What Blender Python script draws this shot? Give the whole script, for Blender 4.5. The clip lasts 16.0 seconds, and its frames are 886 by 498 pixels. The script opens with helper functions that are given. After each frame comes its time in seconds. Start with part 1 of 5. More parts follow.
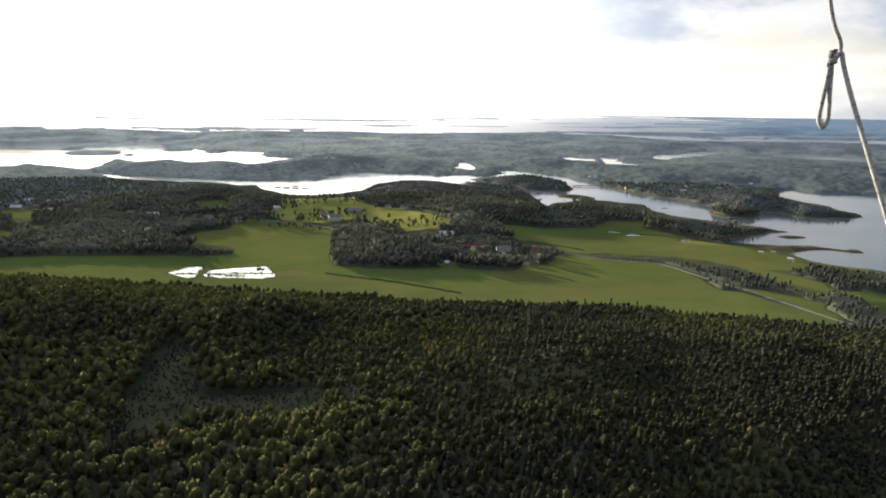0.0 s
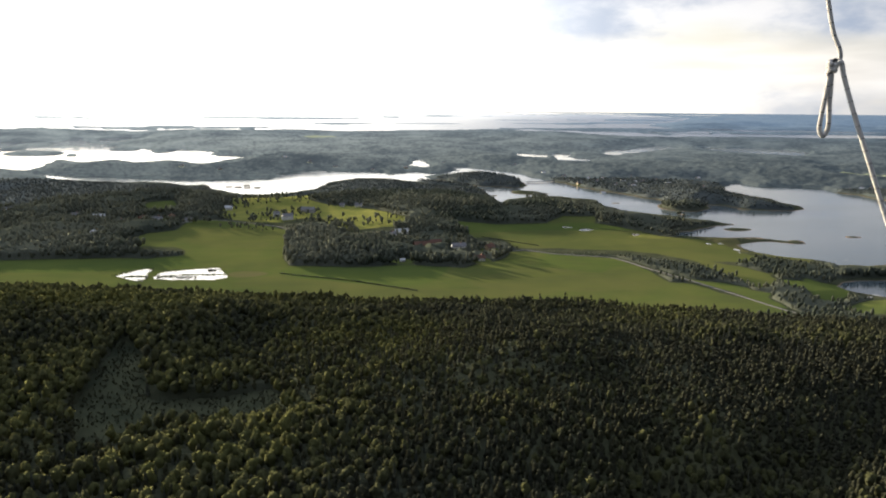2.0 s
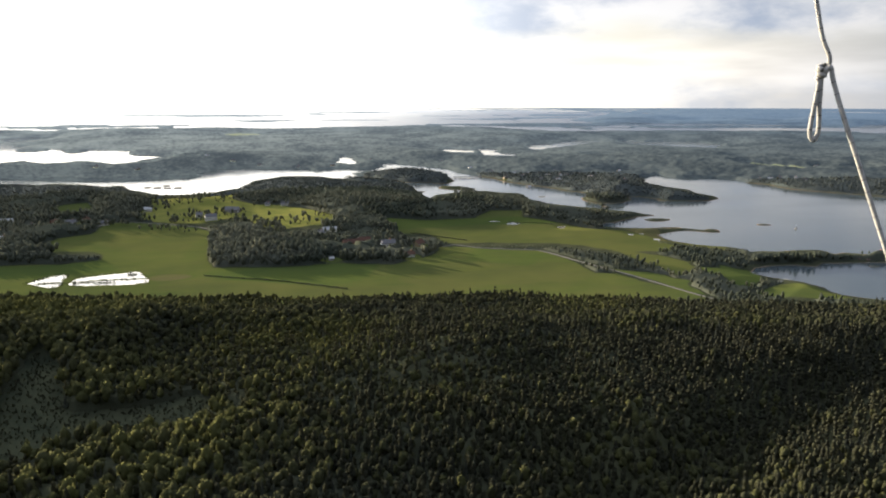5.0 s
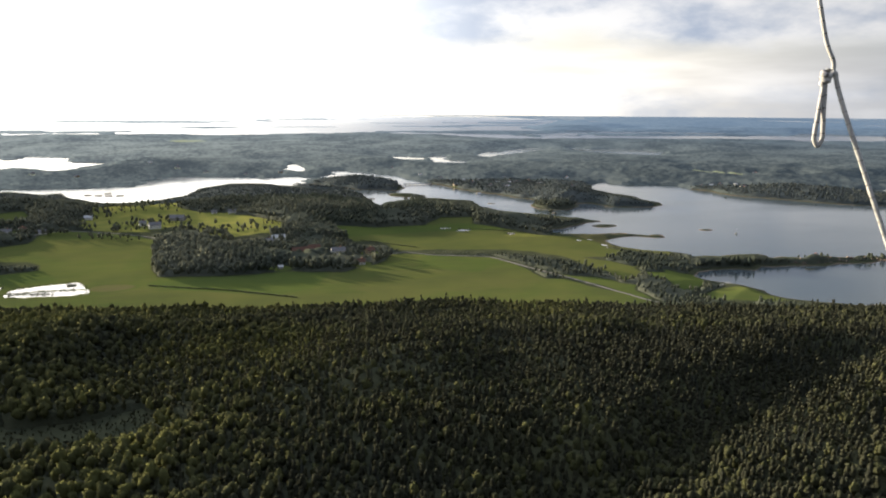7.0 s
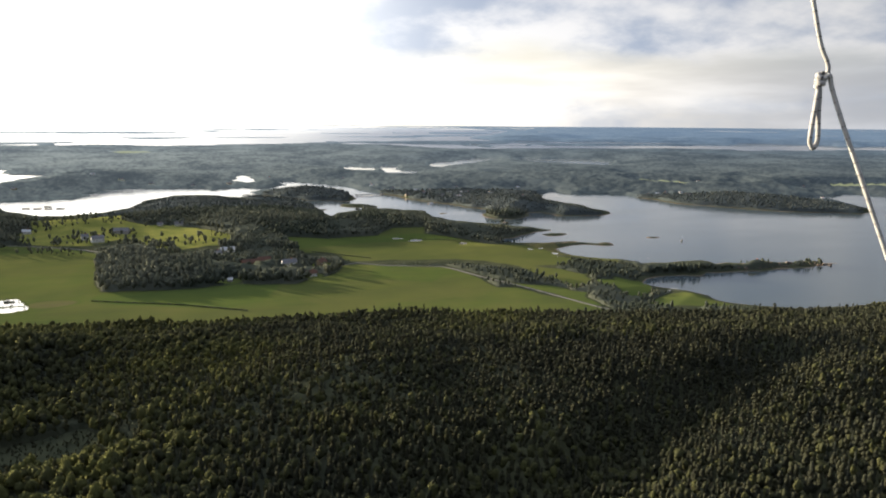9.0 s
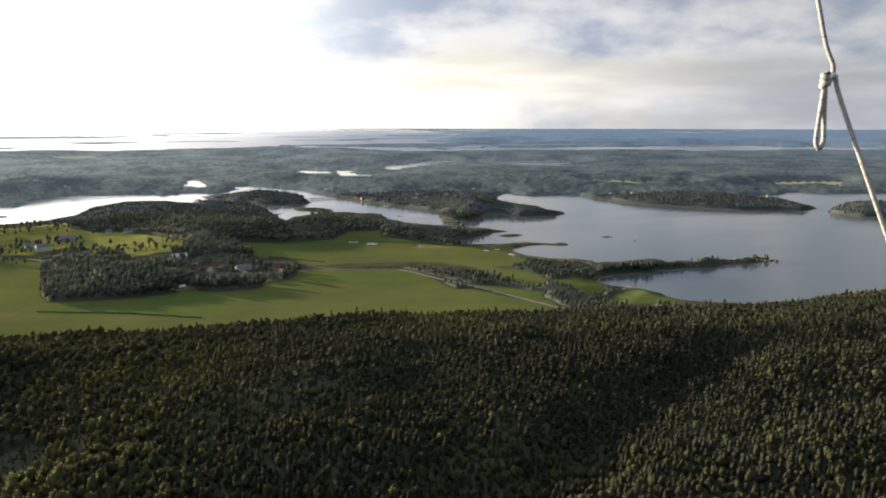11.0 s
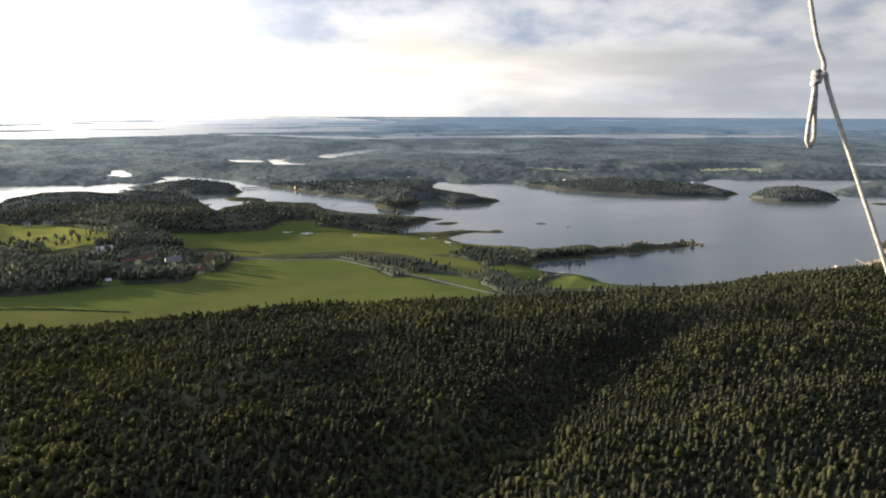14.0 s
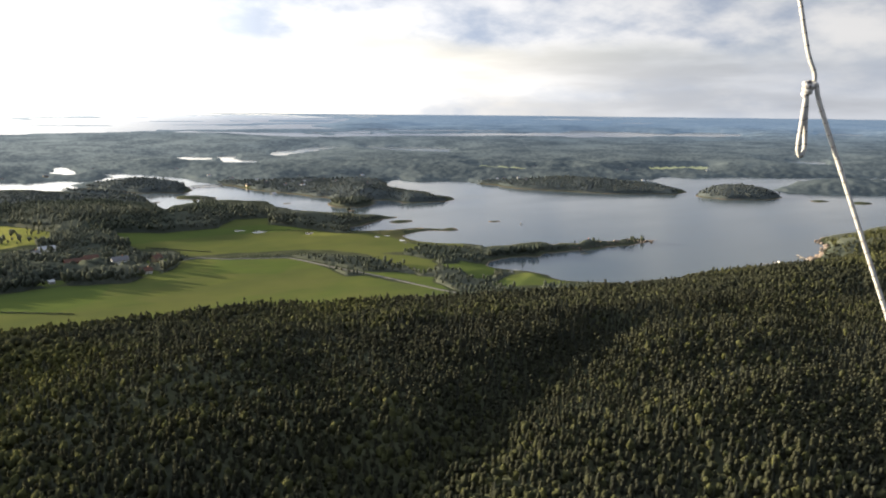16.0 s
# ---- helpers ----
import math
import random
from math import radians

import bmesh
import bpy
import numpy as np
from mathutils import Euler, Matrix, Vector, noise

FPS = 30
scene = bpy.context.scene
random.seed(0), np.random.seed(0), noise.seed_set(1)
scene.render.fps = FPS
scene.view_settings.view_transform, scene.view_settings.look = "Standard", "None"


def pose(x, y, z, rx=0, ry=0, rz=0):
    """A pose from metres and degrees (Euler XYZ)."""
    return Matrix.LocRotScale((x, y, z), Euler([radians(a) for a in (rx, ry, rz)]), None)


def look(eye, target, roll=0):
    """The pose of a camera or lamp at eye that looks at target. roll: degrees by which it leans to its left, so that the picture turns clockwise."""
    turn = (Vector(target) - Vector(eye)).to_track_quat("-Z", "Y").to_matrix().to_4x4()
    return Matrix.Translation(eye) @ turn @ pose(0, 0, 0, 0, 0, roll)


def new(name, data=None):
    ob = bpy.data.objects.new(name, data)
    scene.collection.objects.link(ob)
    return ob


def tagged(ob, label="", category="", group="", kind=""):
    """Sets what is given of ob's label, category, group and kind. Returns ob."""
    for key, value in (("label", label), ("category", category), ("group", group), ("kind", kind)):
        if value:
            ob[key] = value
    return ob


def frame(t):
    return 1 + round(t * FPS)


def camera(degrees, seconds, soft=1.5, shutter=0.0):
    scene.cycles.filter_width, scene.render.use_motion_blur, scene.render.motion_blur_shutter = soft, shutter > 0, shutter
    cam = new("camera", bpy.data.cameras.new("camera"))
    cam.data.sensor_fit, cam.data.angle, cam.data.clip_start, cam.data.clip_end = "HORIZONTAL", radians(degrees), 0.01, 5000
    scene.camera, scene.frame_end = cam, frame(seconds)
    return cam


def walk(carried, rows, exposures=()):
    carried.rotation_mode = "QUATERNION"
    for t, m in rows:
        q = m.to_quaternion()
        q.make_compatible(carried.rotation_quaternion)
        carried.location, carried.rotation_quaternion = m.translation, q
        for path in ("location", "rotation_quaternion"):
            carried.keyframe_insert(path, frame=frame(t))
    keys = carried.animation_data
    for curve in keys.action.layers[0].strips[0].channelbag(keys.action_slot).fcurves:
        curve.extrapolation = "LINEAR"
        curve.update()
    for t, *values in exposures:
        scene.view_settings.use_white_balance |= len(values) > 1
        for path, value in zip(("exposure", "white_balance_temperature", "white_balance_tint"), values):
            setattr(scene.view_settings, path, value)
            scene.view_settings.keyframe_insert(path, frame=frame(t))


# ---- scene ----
cam = camera(63.95, 16.0, soft=2.0)
# seconds, eye (m), turn, tilt and lean (degrees): the camera swings slowly round the hanging rope
EYE_ROWS = [
    (0.0, 0.195, -0.138, 149.987, 0.00, -11.15, -0.68),
    (0.5, 0.182, -0.131, 149.993, -0.97, -11.26, -0.64),
    (1.0, 0.163, -0.121, 149.994, -1.91, -11.34, -0.60),
    (1.5, 0.151, -0.114, 149.998, -2.76, -11.34, -0.51),
    (2.0, 0.143, -0.109, 150.001, -3.68, -11.33, -0.41),
    (2.5, 0.131, -0.102, 150.001, -4.59, -11.35, -0.31),
    (3.0, 0.116, -0.092, 150.002, -5.57, -11.39, -0.14),
    (3.5, 0.104, -0.084, 150.004, -6.50, -11.47, -0.21),
    (4.0, 0.093, -0.077, 150.015, -7.52, -11.62, -0.13),
    (6.5, 0.038, -0.034, 150.008, -12.47, -11.30, -0.29),
    (7.0, 0.022, -0.021, 150.008, -13.54, -11.03, -0.37),
    (7.5, 0.012, -0.012, 150.009, -14.54, -10.83, -0.37),
    (8.0, 0.000, 0.000, 150.000, -15.56, -10.58, -0.38),
    (8.5, -0.009, 0.008, 149.995, -16.49, -10.38, -0.42),
    (9.0, -0.019, 0.018, 149.999, -17.44, -10.19, -0.38),
    (11.5, -0.070, 0.073, 149.999, -21.93, -10.10, -0.09),
    (12.0, -0.077, 0.081, 150.004, -22.88, -10.30, -0.20),
    (12.5, -0.083, 0.088, 150.014, -23.60, -10.46, -0.10),
    (13.0, -0.092, 0.100, 150.014, -24.50, -10.64, 0.08),
    (13.5, -0.102, 0.112, 150.014, -25.39, -10.79, 0.01),
    (14.0, -0.107, 0.119, 150.008, -26.21, -10.91, -0.18),
    (14.5, -0.109, 0.122, 150.008, -26.97, -11.06, -0.45),
    (15.0, -0.118, 0.134, 150.012, -27.84, -11.20, -0.41),
    (15.5, -0.128, 0.148, 150.019, -28.90, -11.19, -0.37),
    (16.0, -0.136, 0.159, 150.019, -29.95, -11.05, -0.55),
]
walk(cam, [(t, pose(x, y, z, 0, 0, yaw) @ pose(0, 0, 0, 90 + tilt) @ pose(0, 0, 0, 0, 0, -lean)) for t, x, y, z, yaw, tilt, lean in EYE_ROWS],
     [(0.0, 2.42), (4.0, 2.40), (8.0, 2.44), (9.2, 2.38), (12.0, 2.25), (14.0, 2.42), (16.0, 2.60)])
KNOT = Vector((0.614, 0.656, 150.046))

# ---- light ----
SUN_AZ, SUN_EL = -38.0, 8.0      # degrees clockwise from +y, and above the horizon
sun_way = Vector((math.sin(radians(SUN_AZ)) * math.cos(radians(SUN_EL)), math.cos(radians(SUN_AZ)) * math.cos(radians(SUN_EL)), math.sin(radians(SUN_EL))))
sun_data = bpy.data.lights.new("sun", "SUN")
sun_data.energy, sun_data.angle, sun_data.color = 4.6, radians(1.2), (1.0, 0.84, 0.60)
sun = new("sun", sun_data)
sun.matrix_world = look(sun_way * 400, (0, 0, 0))


def nodes_of(owner):
    owner.use_nodes = True
    tree = owner.node_tree
    tree.nodes.clear()

    def add(kind, **inputs):
        n = tree.nodes.new(kind)
        for key, value in inputs.items():
            if key in ("operation", "blend_type", "data_type", "noise_dimensions", "interpolation_type", "attribute_name", "clamp", "sky_type", "mode", "vector_type"):
                if key == "operation":
                    n.operation = value
                elif key == "blend_type":
                    n.blend_type = value
                elif key == "data_type":
                    n.data_type = value
                elif key == "noise_dimensions":
                    n.noise_dimensions = value
                elif key == "interpolation_type":
                    n.interpolation_type = value
                elif key == "attribute_name":
                    n.attribute_name = value
                elif key == "sky_type":
                    n.sky_type = value
        return n

    def link(a, b):
        tree.links.new(a, b)

    return tree, add, link


class Shade:
    """Short words for building a node tree."""

    def __init__(self, owner):
        self.tree, self.add, self.wire = nodes_of(owner)

    def put(self, socket, value):
        if hasattr(value, "is_linked") or isinstance(value, bpy.types.NodeSocket):
            self.wire(value, socket)
        else:
            socket.default_value = value

    def math(self, op, a, b=0.0, c=0.0):
        n = self.add("ShaderNodeMath", operation=op)
        self.put(n.inputs[0], a), self.put(n.inputs[1], b), self.put(n.inputs[2], c)
        return n.outputs[0]

    def vec(self, op, a, b=(0, 0, 0)):
        n = self.add("ShaderNodeVectorMath", operation=op)
        self.put(n.inputs[0], a), self.put(n.inputs[1], b)
        return n.outputs["Value"] if op in ("DOT_PRODUCT", "LENGTH") else n.outputs["Vector"]

    def mix(self, fac, a, b, how="MIX"):
        n = self.add("ShaderNodeMix", data_type="RGBA", blend_type=how)
        self.put(n.inputs[0], fac), self.put(n.inputs[6], a), self.put(n.inputs[7], b)
        return n.outputs[2]

    def noise(self, where, scale, detail=3.0, rough=0.55):
        n = self.add("ShaderNodeTexNoise")
        self.put(n.inputs["Vector"], where)
        n.inputs["Scale"].default_value, n.inputs["Detail"].default_value, n.inputs["Roughness"].default_value = scale, detail, rough
        return n.outputs["Fac"]

    def ramp(self, value, low, high, a=0.0, b=1.0):
        n = self.add("ShaderNodeMapRange", interpolation_type="SMOOTHSTEP")
        self.put(n.inputs[0], value)
        n.inputs[1].default_value, n.inputs[2].default_value, n.inputs[3].default_value, n.inputs[4].default_value = low, high, a, b
        return n.outputs[0]

    def attribute(self, name):
        n = self.add("ShaderNodeAttribute", attribute_name=name)
        return n.outputs["Fac"]

    def place(self):
        return self.add("ShaderNodeNewGeometry").outputs["Position"]

    def local(self):
        return self.add("ShaderNodeTexCoord").outputs["Object"]

    def bump(self, height, strength, distance):
        n = self.add("ShaderNodeBump")
        self.put(n.inputs["Height"], height)
        n.inputs["Strength"].default_value, n.inputs["Distance"].default_value = strength, distance
        return n.outputs["Normal"]

    def surface(self, colour, rough=0.8, metal=0.0, normal=None, spec=0.3, glow=None, glow_strength=0.0):
        n = self.add("ShaderNodeBsdfPrincipled")
        self.put(n.inputs["Base Color"], colour), self.put(n.inputs["Roughness"], rough), self.put(n.inputs["Metallic"], metal)
        n.inputs["Specular IOR Level"].default_value = spec
        if normal is not None:
            self.wire(normal, n.inputs["Normal"])
        if glow is not None:
            self.put(n.inputs["Emission Color"], glow), self.put(n.inputs["Emission Strength"], glow_strength)
        return n.outputs[0]

    def out(self, shader, kind="ShaderNodeOutputMaterial"):
        n = self.add(kind)
        self.wire(shader, n.inputs["Surface"])


# the sky: evening sky under a broken deck of cloud, thinnest towards the low sun
world = bpy.data.worlds.new("world")
scene.world = world
s = Shade(world)
way = s.vec("NORMALIZE", s.add("ShaderNodeTexCoord").outputs["Generated"])
sky = s.add("ShaderNodeTexSky", sky_type="NISHITA")
sky.sun_disc, sky.sun_elevation, sky.sun_rotation = False, radians(SUN_EL), radians(SUN_AZ)
sky.air_density, sky.dust_density, sky.ozone_density = 1.0, 2.5, 1.0
blue = s.vec("MULTIPLY", sky.outputs[0], (0.088, 0.096, 0.112))
parts = s.add("ShaderNodeSeparateXYZ")
s.wire(way, parts.inputs[0])
up = s.math("MAXIMUM", parts.outputs[2], 0.0)
flat = s.add("ShaderNodeCombineXYZ")
drop = s.math("DIVIDE", 1.0, s.math("ADD", up, 0.34))
s.wire(s.math("MULTIPLY", parts.outputs[0], drop), flat.inputs[0])
s.wire(s.math("MULTIPLY", parts.outputs[1], drop), flat.inputs[1])
deck = s.noise(s.vec("ADD", flat.outputs[0], (3.3, 1.7, 0.0)), 1.5, 7.0, 0.52)
streak = s.noise(s.vec("MULTIPLY", way, (4.0, 4.0, 30.0)), 1.0, 4.0, 0.5)
toward = s.vec("DOT_PRODUCT", way, tuple(sun_way))
height_cover = s.math("ADD", s.ramp(up, 0.055, 0.125, -0.02, 0.46), s.ramp(toward, 0.75, 0.05, 0.0, 0.12))
cover = s.ramp(s.math("ADD", s.math("ADD", s.math("MULTIPLY", deck, 0.95), s.math("MULTIPLY", streak, 0.26)), height_cover), 0.60, 0.98)
billow = s.noise(s.vec("ADD", flat.outputs[0], (0.7, 5.1, 2.0)), 3.4, 7.0, 0.55)
shade_deck = s.ramp(s.math("ADD", s.math("MULTIPLY", billow, 0.55), s.math("MULTIPLY", deck, 0.45)), 0.41, 0.59)
cloud_light = s.mix(shade_deck, (0.435, 0.430, 0.430, 1), (0.200, 0.232, 0.290, 1))
cloud_dark = s.mix(s.ramp(up, 0.28, 0.80), cloud_light, (0.52, 0.58, 0.70, 1))
low_haze = s.mix(s.ramp(toward, 0.0, 0.55), (0.312, 0.324, 0.350, 1), (0.540, 0.505, 0.450, 1))
low_haze = s.mix(1.0, low_haze, s.ramp(streak, 0.35, 0.68, 0.86, 1.14), "MULTIPLY")
haze = s.mix(s.ramp(up, 0.02, 0.25), low_haze, blue)
cloud_dark = s.mix(s.ramp(up, 0.08, 0.22, 0.0, 0.75), cloud_dark, s.vec("MULTIPLY", cloud_dark, (0.74, 0.76, 0.80)))
clouded = s.mix(cover, haze, cloud_dark)
veil = s.ramp(toward, 0.40, 1.0)
glow = s.vec("MULTIPLY", (1.32, 1.24, 1.08), s.math("POWER", veil, 2.2))
lee = s.ramp(toward, -0.20, 0.75, 0.60, 0.98)
veiled = s.vec("ADD", s.mix(1.0, clouded, lee, "MULTIPLY"), glow)
back = s.add("ShaderNodeBackground")
s.wire(veiled, back.inputs[0])
back.inputs[1].default_value = 0.5
s.out(back.outputs[0], "ShaderNodeOutputWorld")


# ---- materials ----
def material(name):
    m = bpy.data.materials.new(name)
    return m, Shade(m)


def plain(name, colour, rough=0.7, metal=0.0, grain=6.0, amount=0.18, spec=0.3):
    """A painted, stony or metal surface with blotches at two sizes and a fine relief."""
    m, s = material(name)
    where = s.local()
    big, fine = s.noise(where, grain * 0.2, 3.0), s.noise(where, grain * 2.5, 4.0)
    dark = tuple(c * (1 - 2 * amount) for c in colour) + (1,)
    light = tuple(min(1.0, c * (1 + amount)) for c in colour) + (1,)
    tint = s.mix(s.math("ADD", s.math("MULTIPLY", big, 0.6), s.math("MULTIPLY", fine, 0.4)), dark, light)
    s.out(s.surface(tint, rough, metal, s.bump(fine, 0.25, 0.02), spec))
    return m


def leaf_material(name, colour_a, colour_b, grain, thin=0.32, relief=0.5):
    m, s = material(name)
    vary = s.attribute("vary")
    where = s.place()
    fine = s.noise(where, grain, 3.0, 0.7)
    base = s.mix(vary, colour_a, colour_b)
    tint = s.mix(s.ramp(fine, 0.3, 0.7), s.mix(0.30, base, (0.022, 0.028, 0.016, 1)), base)
    diffuse = s.add("ShaderNodeBsdfDiffuse")
    through_leaf = s.add("ShaderNodeBsdfTranslucent")
    normal = s.bump(fine, 0.8, relief)
    s.wire(tint, diffuse.inputs[0]), s.wire(tint, through_leaf.inputs[0]), s.wire(normal, diffuse.inputs["Normal"])
    both = s.add("ShaderNodeMixShader")
    both.inputs[0].default_value = thin
    s.wire(diffuse.outputs[0], both.inputs[1]), s.wire(through_leaf.outputs[0], both.inputs[2])
    s.out(both.outputs[0])
    return m


BROADLEAF = leaf_material("broadleaf", (0.048, 0.051, 0.035, 1), (0.104, 0.108, 0.041, 1), 1.3, 0.5, 0.6)
PINE = leaf_material("pine_needles", (0.043, 0.045, 0.035, 1), (0.061, 0.062, 0.036, 1), 1.6, 0.5, 0.6)
# the next two leaf colours are paled and greyed: painted distance haze
HAZED_LEAF = leaf_material("hazed_broadleaf", (0.068, 0.080, 0.064, 1), (0.138, 0.146, 0.114, 1), 0.6, 0.5)
HAZED_PINE = leaf_material("hazed_pine", (0.066, 0.078, 0.066, 1), (0.110, 0.120, 0.094, 1), 0.8, 0.5)
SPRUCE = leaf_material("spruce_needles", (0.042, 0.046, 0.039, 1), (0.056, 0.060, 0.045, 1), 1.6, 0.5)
# hill foliage, bluer still: haze painted into both leaf colours
HAZED_WOOD = leaf_material("hazed_wood", (0.068, 0.082, 0.086, 1), (0.134, 0.148, 0.144, 1), 0.20, 0.4, 1.0)
HAZED_CROWN = leaf_material("hazed_crowns", (0.068, 0.082, 0.086, 1), (0.134, 0.148, 0.144, 1), 0.3, 0.55)
UNDERGROWTH = leaf_material("undergrowth", (0.054, 0.060, 0.044, 1), (0.094, 0.098, 0.054, 1), 0.9, 0.4, 1.2)
BARK = plain("bark", (0.11, 0.085, 0.065), 0.9, grain=3.0)
ASPHALT = plain("asphalt", (0.095, 0.093, 0.088), 0.9, grain=0.8, amount=0.1, spec=0.05)
GRAVEL = plain("gravel", (0.26, 0.24, 0.20), 0.95, grain=0.8, spec=0.0)
GRANITE = plain("granite", (0.105, 0.082, 0.066), 0.85, grain=0.5, amount=0.25)
WHITE_BOARD = plain("white_boards", (0.52, 0.52, 0.50), 0.6, grain=1.0, amount=0.08)
RED_BOARD = plain("red_boards", (0.15, 0.04, 0.03), 0.85, grain=1.0, spec=0.05)
OCHRE_BOARD = plain("ochre_boards", (0.21, 0.165, 0.10), 0.75, grain=1.0)
GREY_BOARD = plain("grey_boards", (0.26, 0.25, 0.24), 0.8, grain=1.0)
SLATE = plain("slate_roof", (0.13, 0.13, 0.14), 0.7, grain=1.2, spec=0.08)
CLAY_TILE = plain("clay_tile_roof", (0.10, 0.058, 0.045), 0.8, grain=1.2, spec=0.05)
SHEET_METAL = plain("sheet_metal_roof", (0.34, 0.35, 0.36), 0.6, metal=0.1, grain=0.8, amount=0.08, spec=0.15)
BRICK = plain("chimney_brick", (0.28, 0.12, 0.085), 0.85, grain=3.0)
TIMBER = plain("weathered_timber", (0.22, 0.19, 0.16), 0.85, grain=2.0)
HULL = plain("boat_hull", (0.28, 0.28, 0.27), 0.7, grain=2.0, amount=0.05)


def glass_material():
    m, s = material("window_glass")
    s.out(s.surface((0.03, 0.035, 0.04, 1), 0.06, 0.0, None, 0.6))
    return m


GLASS = glass_material()


def rope_material():
    """Pale braided cord with dark flecks at even steps along it."""
    m, s = material("braided_cord")
    along, round_it = s.attribute("along"), s.attribute("round")
    step = s.math("FRACT", s.math("MULTIPLY", along, 72.0))
    side = s.math("FRACT", s.math("ADD", s.math("MULTIPLY", round_it, 3.0), s.math("MULTIPLY", step, 0.35)))
    fleck = s.math("MULTIPLY", s.math("LESS_THAN", step, 0.09), s.math("LESS_THAN", side, 0.70))
    braid = s.math("ADD", s.math("SINE", s.math("ADD", s.math("MULTIPLY", along, 1900.0), s.math("MULTIPLY", round_it, 50.3))), s.math("SINE", s.math("SUBTRACT", s.math("MULTIPLY", along, 1900.0), s.math("MULTIPLY", round_it, 50.3))))
    dirt = s.noise(s.local(), 60.0, 4.0)
    pale = s.mix(dirt, (0.235, 0.230, 0.225, 1), (0.430, 0.424, 0.415, 1))
    tint = s.mix(fleck, pale, (0.075, 0.068, 0.070, 1))
    s.out(s.surface(tint, 0.85, 0.0, s.bump(braid, 0.5, 0.0008), 0.2))
    return m


CORD = rope_material()


def water_material(name, base, low, high, ior=1.333):
    m, s = material(name)
    where = s.place()
    ripple = s.noise(s.vec("MULTIPLY", where, (1.0, 0.6, 1.0)), 0.35, 4.0, 0.6)
    swell = s.noise(where, 0.035, 3.0)
    calm = s.noise(s.vec("MULTIPLY", where, (0.6, 1.6, 1.0)), 0.006, 4.0, 0.6)
    rough = s.ramp(calm, 0.35, 0.65, low, high)
    height = s.math("ADD", ripple, s.math("MULTIPLY", swell, 1.5))
    n = s.add("ShaderNodeBsdfPrincipled")
    n.inputs["Base Color"].default_value = base
    n.inputs["IOR"].default_value = ior
    s.wire(rough, n.inputs["Roughness"]), s.wire(s.bump(height, 0.010, 1.0), n.inputs["Normal"])
    s.out(n.outputs[0])
    return m


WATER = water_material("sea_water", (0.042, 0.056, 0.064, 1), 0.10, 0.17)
# pale base and raised IOR replace sky reflection lost on the bent sheet
FAR_WATER = water_material("sky_pale_far_water", (0.12, 0.13, 0.14, 1), 0.05, 0.11, 2.2)
# pools: pale base painted in for reflected sky, with a high IOR
SHALLOW = water_material("sky_pale_shallow_water", (0.16, 0.155, 0.14, 1), 0.10, 0.18, 2.0)


def ground_material():
    """Grass where the field value is above nought, forest floor elsewhere, bare shore beside the water."""
    m, s = material("ground")
    where = s.place()
    field, shore, tint_value = s.attribute("field"), s.attribute("shore"), s.attribute("tint")
    big, mid, fine = s.noise(where, 0.008, 4.0), s.noise(where, 0.05, 4.0), s.noise(where, 0.6, 4.0, 0.65)
    stripe = s.noise(s.vec("MULTIPLY", where, (0.018, 0.11, 1.0)), 1.0, 4.0, 0.65)
    grass = s.mix(s.ramp(big, 0.3, 0.7), (0.046, 0.055, 0.022, 1), (0.074, 0.076, 0.028, 1))
    ripe = s.mix(s.ramp(mid, 0.3, 0.7), (0.098, 0.108, 0.032, 1), (0.160, 0.156, 0.046, 1))
    marsh = s.mix(mid, (0.050, 0.050, 0.026, 1), (0.088, 0.078, 0.040, 1))
    # darkest grass: lush growth, and tree shadows painted into the fields
    dark_grass = s.mix(s.ramp(big, 0.3, 0.7), (0.034, 0.052, 0.018, 1), (0.054, 0.072, 0.022, 1))
    grass = s.mix(s.ramp(s.math("ADD", tint_value, s.math("MULTIPLY", s.math("SUBTRACT", mid, 0.5), 0.5)), 0.05, 0.50), dark_grass, grass)
    meadow = s.mix(s.ramp(tint_value, 0.5, 1.0), grass, ripe)
    meadow = s.mix(s.ramp(tint_value, 0.0, -0.8), meadow, marsh)
    meadow = s.mix(s.math("MULTIPLY", s.ramp(stripe, 0.40, 0.70), 0.65), meadow, s.mix(0.5, meadow, (0.07, 0.085, 0.02, 1)))
    meadow = s.mix(s.math("MULTIPLY", s.ramp(fine, 0.4, 0.7), 0.35), meadow, (0.06, 0.07, 0.018, 1))
    floor = s.mix(s.ramp(mid, 0.3, 0.7), (0.022, 0.027, 0.018, 1), (0.042, 0.046, 0.028, 1))
    floor = s.mix(s.math("MULTIPLY", s.ramp(fine, 0.45, 0.7), 0.5), floor, (0.052, 0.054, 0.032, 1))
    land = s.mix(s.ramp(s.math("ADD", field, s.math("MULTIPLY", s.math("SUBTRACT", mid, 0.5), 5.0)), -0.8, 0.8), floor, meadow)
    rock = s.mix(s.ramp(fine, 0.3, 0.7), (0.075, 0.060, 0.045, 1), (0.20, 0.155, 0.12, 1))
    colour = s.mix(s.ramp(s.math("ADD", shore, s.math("MULTIPLY", mid, 2.4)), 1.3, 2.2), rock, land)
    s.out(s.surface(colour, 0.92, 0.0, s.bump(fine, 0.4, 0.25), 0.0))
    return m


GROUND = ground_material()


